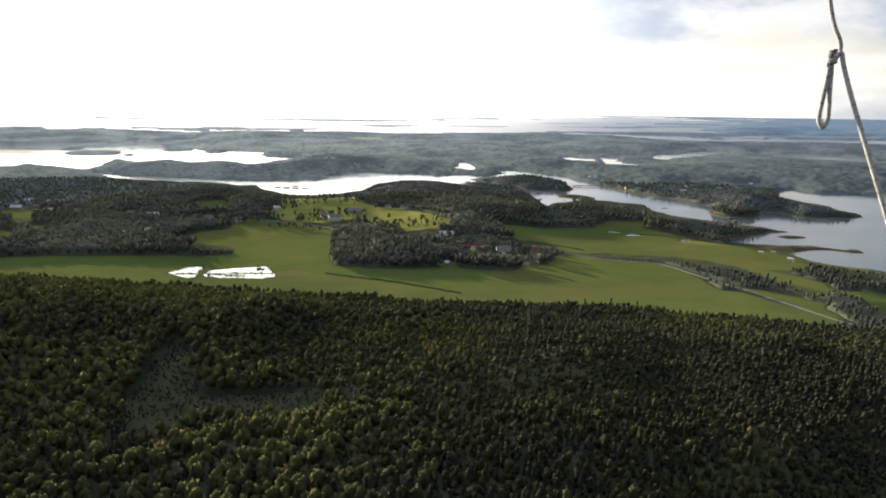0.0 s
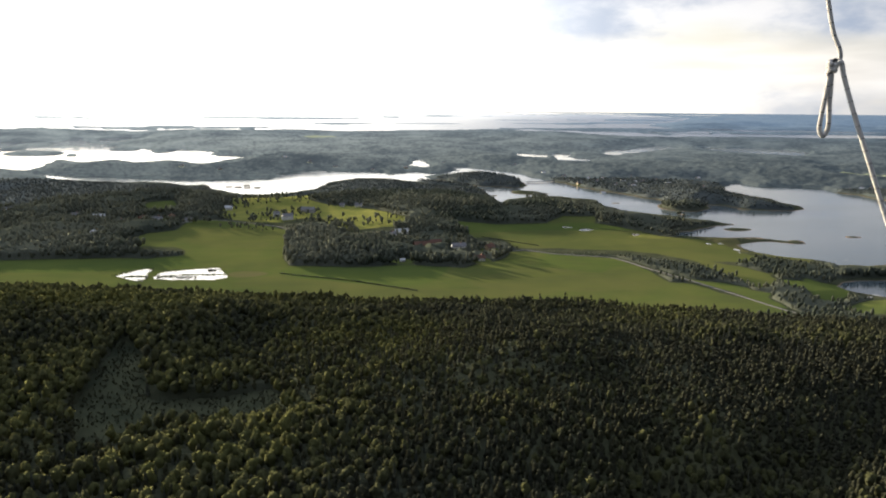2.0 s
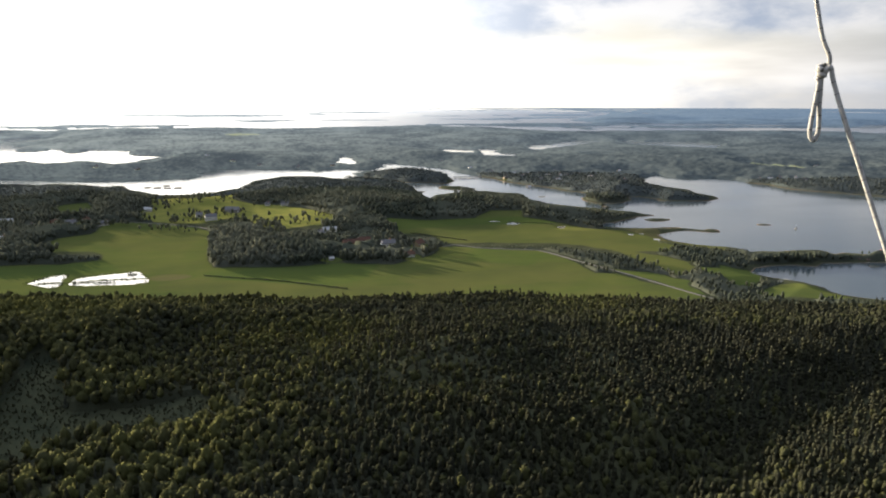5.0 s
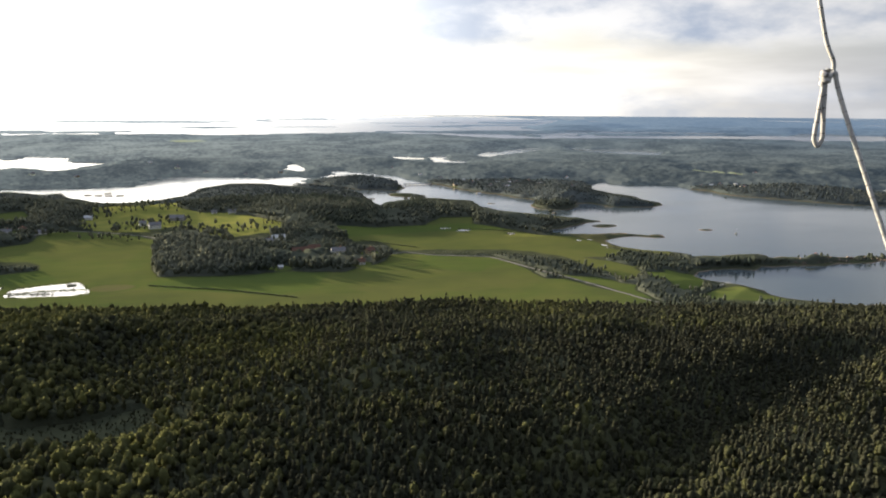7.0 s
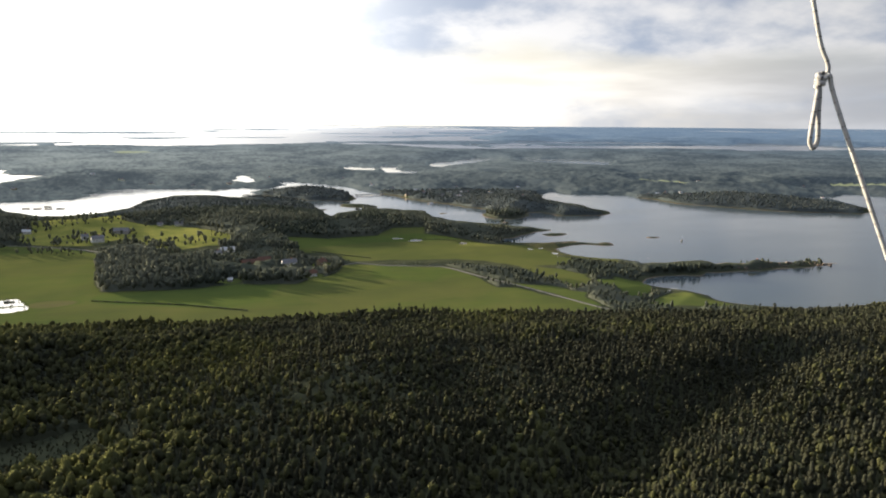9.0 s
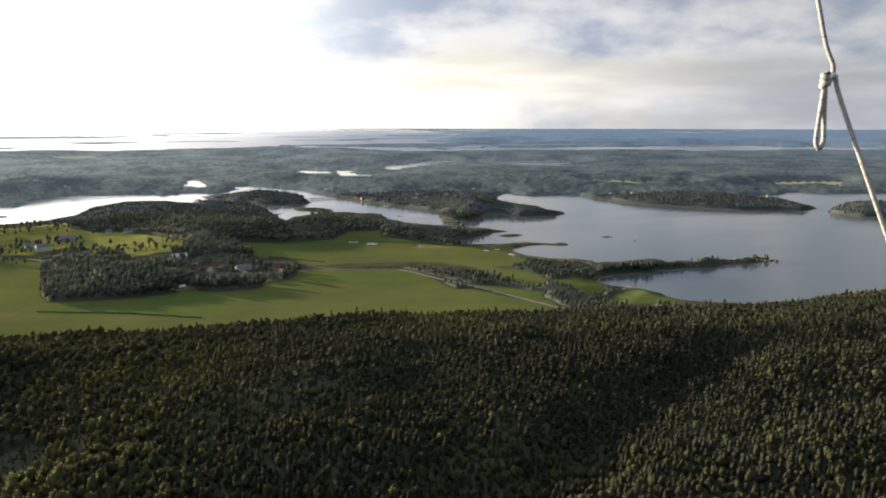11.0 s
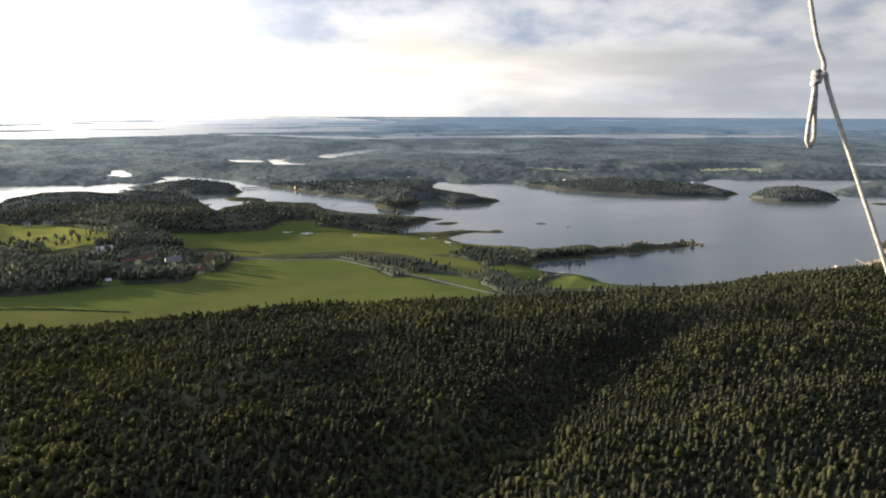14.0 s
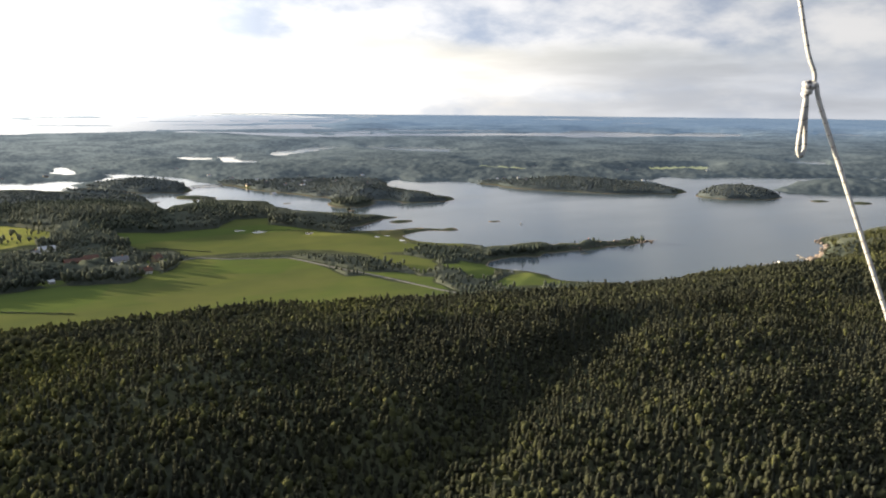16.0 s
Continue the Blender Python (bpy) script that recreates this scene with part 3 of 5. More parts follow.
SPOTS = [(-150, 1735), (-60, 1690), (-215, 1765), (20, 1720), (330, 1600), (360, 1520), (420, 1440), (470, 1380), (520, 1340), (440, 1300), (560, 1270), (500, 1500), (640, 1480), (905, 1250), (880, 1190),
         (1060, 1470), (1200, 1440), (1290, 1320), (1500, 1250), (-480, 1620), (-420, 1680), (-390, 1590), (-280, 1800), (120, 1880), (1360, 1600), (760, 1900), (1130, 1800), (300, 1820),
         (393, 1442), (395, 1392), (447, 1444), (415, 1329), (438, 1303), (529, 1427), (369, 1255), (446, 1381), (356, 1376), (483, 1374), (1147, 1513), (1061, 1450), (1142, 1118), (838, 1266), (863, 1268), (885, 1272)]
YARDS += [(hx, hy - 4, 9) for hx, hy in SPOTS]


CREEK = [(322, 496), (334, 509), (351, 521), (371, 531), (386, 540), (388, 535), (373, 526), (354, 516), (338, 505), (326, 494)]
HOLLOWS = [POND_A, POND_B, CREEK] + [[(sum(p[0] for p in q) / len(q) * 0.15 + a * 0.85, sum(p[1] for p in q) / len(q) * 0.15 + b * 0.85) for a, b in q] for q in PUDDLES]
POOLS = []      # outline and water level, filled below


def shore_at(x, y):
    """How far each place lies inland of the nearest shore (in the water: minus)."""
    big = np.hypot(x, y)
    water = np.full(x.shape, -400.0)
    for outline in [FJORD_WEST, FJORD_EAST, INNER_BAY, LEFT_BAY]:
        water = np.maximum(water, inside(x, y, outline))
    water = np.maximum(water, inside(x, y, INLET) + 4.0)
    for outline in LAKES:
        water = np.maximum(water, inside(x, y, outline) + (22.0 if outline[0][0] > 700 else 13.0))
    sea = inside(x, y, OPEN_SEA, 4000.0)
    water = np.maximum(water, np.clip(sea, -400, 400))
    for outline in ISLES:
        water = np.minimum(water, -inside(x, y, outline, 200.0))
    for sx, sy, size in SKERRIES:
        water = np.minimum(water, np.hypot((x - sx) / 1.5, y - sy) - size)
    for sx, sy, wide, deep in BAY_ISLES:
        water = np.minimum(water, (np.hypot((x - sx) / wide, (y - sy) / deep) - 1) * min(wide, deep))
    ragged = fbm(x, y, 70.0, 4) * np.clip(3.0 + big * 0.006, 0, 22) * smooth(-60, 0, -np.abs(water) + 60)
    skerry = (fbm(x * 0.7, y * 1.7, 1100.0, 5, 3.0) - 0.14 - 0.14 * smooth(200, 2200, sea) - 0.08 * smooth(9000, 25000, big)) * 420
    water = np.where(sea > 150, np.minimum(water, -skerry), water)
    far = big > 4600
    if far.any():
        fx, fy, far_water = x[far], y[far], water[far]
        uneven = 0.35 * fbm(fx, fy, 700.0, 3, 2.0)
        for sx, sy, wide, deep in SEA_ISLES:
            far_water = np.minimum(far_water, (np.hypot((fx - sx) / wide, (fy - sy) / deep) - 1 + uneven) * min(wide, deep))
        water[far] = far_water
    channel = (fbm(x, y, 2600.0, 4, 8.0) - 0.46) * 700
    water = np.where((big > 4200) & (sea < -500), np.maximum(water, channel), water)
    return -(water + ragged)


def meadow_at(x, y):
    """Depth inside a meadow (minus: outside), and the meadow's tint."""
    field, tint = np.full(x.shape, -60.0), np.zeros(x.shape)
    for outline, value in FIELDS:
        depth = inside(x, y, outline, 60.0)
        tint = np.where(depth > field, value, tint)
        field = np.maximum(field, depth)
    rim = 0.25 * fbm(x, y, 24.0, 2)
    for sx, sy, wide, deep, value in PATCHES:
        tint = tint + (value - tint) * smooth(1.15, 0.75, np.hypot((x - sx) / wide, (y - sy) / deep) + rim)
    hem = 5.0 * fbm(x, y, 30.0, 3, 9.0)
    for outline, value in CROPS_AND_SHADOWS:
        tint = tint + (value - tint) * smooth(-4, 4, inside(x, y, outline, 20.0) + hem)
    for outline in WOODS:
        field = np.minimum(field, -inside(x, y, outline, 60.0))
    field = field + 4.0 * fbm(x, y, 45.0, 3, 14.0) * smooth(-25, -5, -np.abs(field))
    for hx, hy, size in YARDS:
        field = np.maximum(field, size - np.hypot(x - hx, y - hy))
    return field, tint


def domed(x, y):
    """1 on the bold islands and points that stand up before the water beyond them."""
    out = np.zeros(np.shape(x))
    for sx, sy, wide, deep in DOMES:
        out = np.maximum(out, smooth(1.15, 0.85, np.hypot((x - sx) / wide, (y - sy) / deep)))
    return out


def plan(x, y):
    """Height, distance to the shore, depth inside a meadow (minus: outside), and the meadow's tint."""
    big = np.hypot(x, y)
    turn = np.degrees(np.arctan2(x, y))
    shore = shore_at(x, y)
    field, tint = meadow_at(x, y)
    edge = np.interp(turn, EDGE[0], EDGE[1])
    hill = 24.0 * smooth(0, 230, edge - big) * (1 + 0.40 * fbm(x, y, 140.0, 3, 5.0)) + 3.5 * fbm(x, y, 45.0, 3) * smooth(20, 120, edge - big)
    along_gully = np.clip(((x - 90) * 195 + (y - 195) * 95) / (195 ** 2 + 95 ** 2), 0, 1)
    hill = hill - 9.0 * np.exp(-(((x - 90 - 195 * along_gully) ** 2 + (y - 195 - 95 * along_gully) ** 2) / 20.0 ** 2))
    back = smooth(0, 60, big - edge)
    rolling = smooth(20, 200, shore) * smooth(0, 60, -field) * (fbm(x, y, 420.0, 5, 2.0) * 0.5 + 0.5) * (6 + 14 * smooth(900, 2000, big) + 16 * smooth(2400, 6000, big))
    land = np.where(shore > 0, np.minimum(shore * np.where(big > 1500, 0.06, 0.16), np.where(big > 1500, 1.2, 3.0)) + np.where(big > 1500, 0.6, 1.2) * smooth(0, 80, shore), np.maximum(shore * 0.2, -4.0))
    rise = rolling * back
    for mx, my, size, high in MOUNDS:
        rise = rise + high * np.exp(-((x - mx) ** 2 + (y - my) ** 2) / size ** 2) * smooth(0, size * 0.5, shore)
    # gentle far slopes behind the shores: hills stand back from the water beyond them
    open_water = np.full(x.shape, 400.0)
    for part_of in (0.3, 0.65, 1.0):
        beyond = EYE / (EYE - np.clip(rise * 0.8 * part_of + 3.0, 0, 70))
        open_water = np.minimum(open_water, np.where(big > 850, shore_at(x * beyond, y * beyond), 400.0))
    rise = rise * np.maximum(smooth(-5, 70 + 0.02 * big, open_water), domed(x, y))
    land = land + np.where(shore > 0, hill * smooth(0, 40, shore) + rise, 0)
    for outline, level in POOLS:
        hole = inside(x, y, outline, 30.0) + (1.0 if len(outline) < 5 or level < 1.0 else 3.0) * fbm(x, y, 16.0, 3)
        for rx, ry, wide, deep in REEDS:
            hole = np.minimum(hole, (np.hypot((x - rx) / wide, (y - ry) / deep) - 1) * deep * 2)
        land = np.where(inside(x, y, outline, 30.0) > -29, np.minimum(land, level + 0.10 - np.where(hole < 0, 0.12, 0.25) * hole), land)
    return land, shore, field, tint


levels = [float(plan(np.array([p[0] for p in q], float), np.array([p[1] for p in q], float))[0].min()) - 0.15 for q in HOLLOWS]
levels[0] = levels[1] = min(levels[0], levels[1])
levels[2] = 0.35
POOLS += list(zip(HOLLOWS, levels))


def height_at(x, y):
    return float(plan(np.array([float(x)]), np.array([float(y)]))[0][0])


# ---- building helpers ----
def mesh_from(name, verts, faces, materials, indices=None, values=None, soft=False):
    """A mesh out of arrays: faces all of one size."""
    me = bpy.data.meshes.new(name)
    n, k = faces.shape
    me.vertices.add(len(verts))
    me.vertices.foreach_set("co", np.ascontiguousarray(verts, np.float32).ravel())
    me.loops.add(n * k)
    me.loops.foreach_set("vertex_index", np.ascontiguousarray(faces, np.int32).ravel())
    me.polygons.add(n)
    me.polygons.foreach_set("loop_start", np.arange(0, n * k, k, dtype=np.int32))
    if indices is not None:
        me.polygons.foreach_set("material_index", np.ascontiguousarray(indices, np.int32))
    me.polygons.foreach_set("use_smooth", np.full(n, bool(soft)))
    for m in materials:
        me.materials.append(m)
    for key, data in (values or {}).items():
        me.attributes.new(key, "FLOAT", "POINT").data.foreach_set("value", np.ascontiguousarray(data, np.float32))
    me.update(calc_edges=True)
    return me


def thing(name, label, category, group="", kind="", at=None):
    ob = new(name)
    if at is not None:
        ob.matrix_world = at
    return tagged(ob, label, category, group, kind)


def part(name, bm, mat, parent, label=""):
    me = bpy.data.meshes.new(name)
    bm.normal_update()
    bm.to_mesh(me)
    bm.free()
    me.materials.append(mat)
    ob = new(name, me)
    ob.parent = parent
    if label:
        tagged(ob, label)
    return ob


def box(bm, x0, x1, y0, y1, z0, z1):
    v = [bm.verts.new(p) for p in ((x0, y0, z0), (x1, y0, z0), (x1, y1, z0), (x0, y1, z0), (x0, y0, z1), (x1, y0, z1), (x1, y1, z1), (x0, y1, z1))]
    for f in ((0, 3, 2, 1), (4, 5, 6, 7), (0, 1, 5, 4), (1, 2, 6, 5), (2, 3, 7, 6), (3, 0, 4, 7)):
        bm.faces.new([v[i] for i in f])
    return bm


# ---- ground and water ----
def polar(rows, turns, height=None, canopy=False, closed=True):
    """A sheet round the camera's foot, ring by ring; with no height it lies at the level of the sea."""
    rr, aa = np.meshgrid(rows, np.radians(turns), indexing="ij")
    big = np.interp(rr.ravel(), R_TABLE, TRUE_TABLE)
    x, y = big * np.sin(aa.ravel()), big * np.cos(aa.ravel())
    land = None
    if height:
        land = plan(x, y)
    z = land[0] if height else np.zeros_like(x)
    if canopy:
        crowns = np.clip(4.4 + 1.6 * fbm(x, y, 60.0 + big / 100, 2, 4.0) + 1.6 * fbm(x, y, 12.0, 1, 2.0) * (big < 2100), 2.0, 11.0)
        wooded = smooth(4, 12, land[1]) * smooth(0, 4, -land[2])
        for part_of in (0.4, 1.0):
            reach = EYE / (EYE - np.clip(z + crowns * part_of, 0, 120))
            wooded = wooded * smooth(0, 16, shore_at(x * reach, y * reach))
        wooded = np.maximum(wooded, domed(x, y) * smooth(2, 10, land[1]))
        z = z + crowns * wooded if closed else z + 0.9 * crowns * wooded - 3.0 * smooth(0.4, 0.05, wooded)
    dx, dy, dz = drawn(x, y, z)
    n, m = len(rows), len(turns)
    i, j = np.meshgrid(np.arange(n - 1), np.arange(m), indexing="ij")
    i, j, k = i.ravel(), j.ravel(), (j.ravel() + 1) % m
    if not closed:
        i, j, k = i[k > 0], j[k > 0], k[k > 0]
    faces = np.stack([i * m + j, i * m + k, (i + 1) * m + k, (i + 1) * m + j], 1)[:, ::-1]
    return np.stack([dx, dy, dz], 1), faces, land


FAN = np.concatenate([np.arange(-40, 70, 0.24), np.arange(72, 318, 3.0)])
RINGS = np.concatenate([[0.05, 3, 20, 45, 80, 120, 150], np.geomspace(170, 555, 80), np.geomspace(558, 1000, 170), np.geomspace(1008, R_END, 190)])
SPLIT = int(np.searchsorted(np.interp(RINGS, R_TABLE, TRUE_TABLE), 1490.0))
verts, faces, land = polar(RINGS[: SPLIT + 1], FAN, True)
ground = new("ground", mesh_from("ground", verts, faces, [GROUND], None, {"field": land[2], "shore": land[1] * np.where(np.hypot(verts[:, 0], verts[:, 1]) > 800, 0.30, 0.6), "tint": land[3]}, True))
tagged(ground, "green meadows, forest floor and stony shores of a coastal land", "ground", kind="structure")
# the distant land glows faintly: its material carries painted haze
FAR_FAN = np.concatenate([np.arange(-40, 70, 0.13), np.arange(72, 318, 3.0)])
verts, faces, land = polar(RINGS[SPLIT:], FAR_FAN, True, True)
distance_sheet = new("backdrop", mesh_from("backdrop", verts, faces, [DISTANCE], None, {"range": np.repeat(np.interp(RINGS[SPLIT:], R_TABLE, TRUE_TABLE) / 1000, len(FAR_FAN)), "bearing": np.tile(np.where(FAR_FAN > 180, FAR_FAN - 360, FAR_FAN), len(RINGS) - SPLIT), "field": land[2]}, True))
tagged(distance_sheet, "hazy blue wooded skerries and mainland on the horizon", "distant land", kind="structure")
verts, faces, _ = polar(np.concatenate([[0.05, 3, 60, 150], np.geomspace(200, R_END + 20, 90)]), np.arange(0, 360, 1.5))
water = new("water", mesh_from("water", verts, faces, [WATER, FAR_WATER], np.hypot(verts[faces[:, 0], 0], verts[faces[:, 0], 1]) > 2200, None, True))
tagged(water, "calm grey fjord water reflecting the evening sky", "water", kind="structure")


def pool(name, outline, level, label):
    bm = bmesh.new()
    p = np.array(outline, float)
    mid = p.mean(0)
    ring = [bm.verts.new((*(mid + (q - mid) * 1.25), level)) for q in p]
    bm.faces.new(ring)
    me = bpy.data.meshes.new(name)
    bmesh.ops.recalc_face_normals(bm, faces=bm.faces)
    bm.to_mesh(me)
    bm.free()
    me.materials.append(SHALLOW)
    tagged(new(name, me), label, "pond", kind="structure")


for outline, level in POOLS[:2]:
    pool("pond_water", outline, level, "shallow pond on a meadow shining with sky light")
pool("creek_water", *POOLS[2], "narrow creek winding through the shore meadow")
for outline, level in POOLS[3:]:
    pool("pool_water", outline, level, "small flooded hollow in a wet meadow")


def road(name, line, width, mat, label):
    p = np.array(line, float)
    t = np.linspace(0, len(p) - 1, len(p) * 10)
    x, y = np.interp(t, np.arange(len(p)), p[:, 0]), np.interp(t, np.arange(len(p)), p[:, 1])
    for _ in range(6):
        x[1:-1], y[1:-1] = (x[:-2] + 2 * x[1:-1] + x[2:]) / 4, (y[:-2] + 2 * y[1:-1] + y[2:]) / 4
    dx, dy = np.gradient(x), np.gradient(y)
    d = np.hypot(dx, dy)
    nx, ny = -dy / d, dx / d
    z = plan(x, y)[0]
    for _ in range(8):
        z[1:-1] = (z[:-2] + 2 * z[1:-1] + z[2:]) / 4
    cols = [(-width / 2 - 0.5, -0.5), (-width / 2, 0.24), (0, 0.30), (width / 2, 0.24), (width / 2 + 0.5, -0.5)]
    v = np.concatenate([np.stack([x + o * nx, y + o * ny, z + h], 1) for o, h in cols])
    n = len(x)
    f = [[c * n + i, (c + 1) * n + i, (c + 1) * n + i + 1, c * n + i + 1] for c in range(4) for i in range(n - 1)]
    tagged(new(name, mesh_from(name, v, np.array(f)[:, ::-1], [mat])), label, "road", kind="structure")


road("road_1", *ROADS[0][1:], "narrow grey asphalt farm road between green fields")
road("road_2", *ROADS[1][1:], "pale gravel road past the western farms")


# ---- trees ----
def ico(level=1):
    bm = bmesh.new()
    bmesh.ops.create_icosphere(bm, subdivisions=level, radius=1.0)
    v, f = np.array([q.co[:] for q in bm.verts]), np.array([[q.index for q in face.verts] for face in bm.faces])
    bm.free()
    return v, f


def octa():
    v = np.array([(1, 0, 0), (0, 1, 0), (-1, 0, 0), (0, -1, 0), (0, 0, 1), (0, 0, -0.7)], float)
    f = np.array([(0, 1, 4), (1, 2, 4), (2, 3, 4), (3, 0, 4), (1, 0, 5), (2, 1, 5), (3, 2, 5), (0, 3, 5)])
    return v, f


ICO, FINE, OCTA = ico(), ico(2), octa()


class Shape:
    """Triangles gathered for one tree: bark is 0, leaf is 1."""

    def __init__(self, seed):
        self.r, self.v, self.f, self.m, self.n = np.random.RandomState(seed), [], [], [], 0

    def put(self, v, f, m):
        self.v.append(v), self.f.append(f + self.n), self.m.append(np.full(len(f), m))
        self.n += len(v)

    def trunk(self, high, thick, sides=5):
        a = np.linspace(0, 2 * math.pi, sides, endpoint=False)
        low = np.stack([np.cos(a) * thick, np.sin(a) * thick, a * 0 - 0.6], 1)
        top = np.stack([np.cos(a) * thick * 0.35, np.sin(a) * thick * 0.35, a * 0 + high], 1)
        f = [(i, (i + 1) % sides, sides + i) for i in range(sides)] + [((i + 1) % sides, sides + (i + 1) % sides, sides + i) for i in range(sides)]
        self.put(np.concatenate([low, top]), np.array(f), 0)

    def limb(self, base, tip, thick):
        base, tip = np.array(base, float), np.array(tip, float)
        side = np.cross(tip - base, (0.3, 0.2, 1.0))
        side = side / np.linalg.norm(side) * thick
        other = np.array((0, 0, thick))
        self.put(np.array([base + side, base - side, base + other, tip]), np.array([(0, 1, 3), (1, 2, 3), (2, 0, 3)]), 0)

    def lobe(self, centre, size, blob=ICO, rough=0.28):
        v, f = blob
        k = 1 + rough * (self.r.rand(len(v), 1) * 2 - 1)
        self.put(v * k * np.array(size) + np.array(centre), f, 1)

    def leaves(self, centre, size, count, leaf):
        d = self.r.normal(size=(count, 3))
        d /= np.linalg.norm(d, axis=1, keepdims=True)
        d[:, 2] = np.abs(d[:, 2]) * 1.1 - 0.25
        p = d * np.array(size) * (0.86 + 0.34 * self.r.rand(count, 1)) + np.array(centre)
        a = self.r.normal(size=(count, 3, 3)) * leaf
        self.put((p[:, None] + a).reshape(-1, 3), np.arange(count * 3).reshape(-1, 3), 1)

    def skirt(self, z, radius, high, sides):
        a = np.linspace(0, 2 * math.pi, sides, endpoint=False) + self.r.rand()
        k = radius * (0.72 + 0.5 * self.r.rand(sides))
        ring = np.stack([np.cos(a) * k, np.sin(a) * k, z + (self.r.rand(sides) - 0.6) * high * 0.3], 1)
        self.put(np.concatenate([ring, [(0, 0, z + high)]]), np.array([(i, (i + 1) % sides, sides) for i in range(sides)]), 1)

    def arrays(self):
        return np.concatenate(self.v), np.concatenate(self.f), np.concatenate(self.m)


def broadleaf_shape(seed, lobes, leaves, blob=ICO, trunk=True):
    """About 10 m high with a crown about 5 m across."""
    t = Shape(seed)
    if trunk:
        t.trunk(7.5, 0.20)
        for k in range(4):
            a = 1.6 * k + t.r.rand()
            t.limb((0, 0, 3.2 + 0.7 * k), (1.6 * math.cos(a), 1.6 * math.sin(a), 5.4 + 0.8 * k), 0.09)
    t.lobe((0, 0, 6.1), (1.85, 1.85, 2.6), blob, 0.24)
    for k in range(lobes - 1):
        a = 2 * math.pi * k / max(lobes - 1, 1) + t.r.rand()
        high = 4.6 + 3.4 * t.r.rand()
        off = 1.35 * (1 - 0.10 * max(high - 6.5, 0))
        t.lobe((off * math.cos(a), off * math.sin(a), high), np.array((1.35, 1.35, 1.5)) * (0.8 + 0.45 * t.r.rand()), ICO if trunk else OCTA)
    if leaves:
        t.leaves((0, 0, 6.2), (2.15, 2.15, 3.0), leaves, 0.32)
    return t.arrays()


def round_shape(seed, lobes, leaves, blob):
    """A broad domed crown, about 10 m high and 6 m across, seen over open ground."""
    t = Shape(seed)
    t.lobe((0, 0, 5.6), (2.3, 2.3, 3.4), blob, 0.26)
    for k in range(lobes):
        a = 2.6 * k + 6 * t.r.rand()
        t.lobe((1.3 * math.cos(a), 1.3 * math.sin(a), 4.8 + 2.6 * t.r.rand()), np.array((1.4, 1.4, 1.5)) * (0.8 + 0.4 * t.r.rand()), OCTA)
    if leaves:
        t.leaves((0, 0, 5.6), (2.3, 2.3, 3.4), leaves, 0.5)
    return t.arrays()


def pine_shape(seed, lobes, leaves, trunk=True, blob=ICO):
    t = Shape(seed)
    if trunk:
        t.trunk(9.6, 0.18)
        for k in range(4):
            a = 1.9 * k + t.r.rand()
            t.limb((0, 0, 4.5 + 1.1 * k), (1.5 * math.cos(a), 1.5 * math.sin(a), 5.3 + 1.1 * k), 0.07)
    for k in range(lobes):
        z = 5.0 + 4.6 * k / max(lobes - 1, 1)
        a, off = 2.4 * k + t.r.rand(), 0.75 * (1 - k / lobes)
        wide = 1.75 - 0.85 * k / lobes
        t.lobe((off * math.cos(a), off * math.sin(a), z), (wide, wide, 1.75), ICO if trunk or k == 0 and blob is ICO else OCTA, 0.26)
    if leaves:
        t.leaves((0, 0, 7.0), (1.4, 1.4, 3.3), leaves, 0.34)
    return t.arrays()


def spruce_shape(seed, tiers, sides, trunk=True):
    t = Shape(seed)
    if trunk:
        t.trunk(10.5, 0.17)
    for k in range(tiers):
        z = 1.3 + 8.6 * k / tiers
        t.skirt(z, 1.95 * (1 - 0.86 * k / tiers), 3.4, sides)
    return t.arrays()


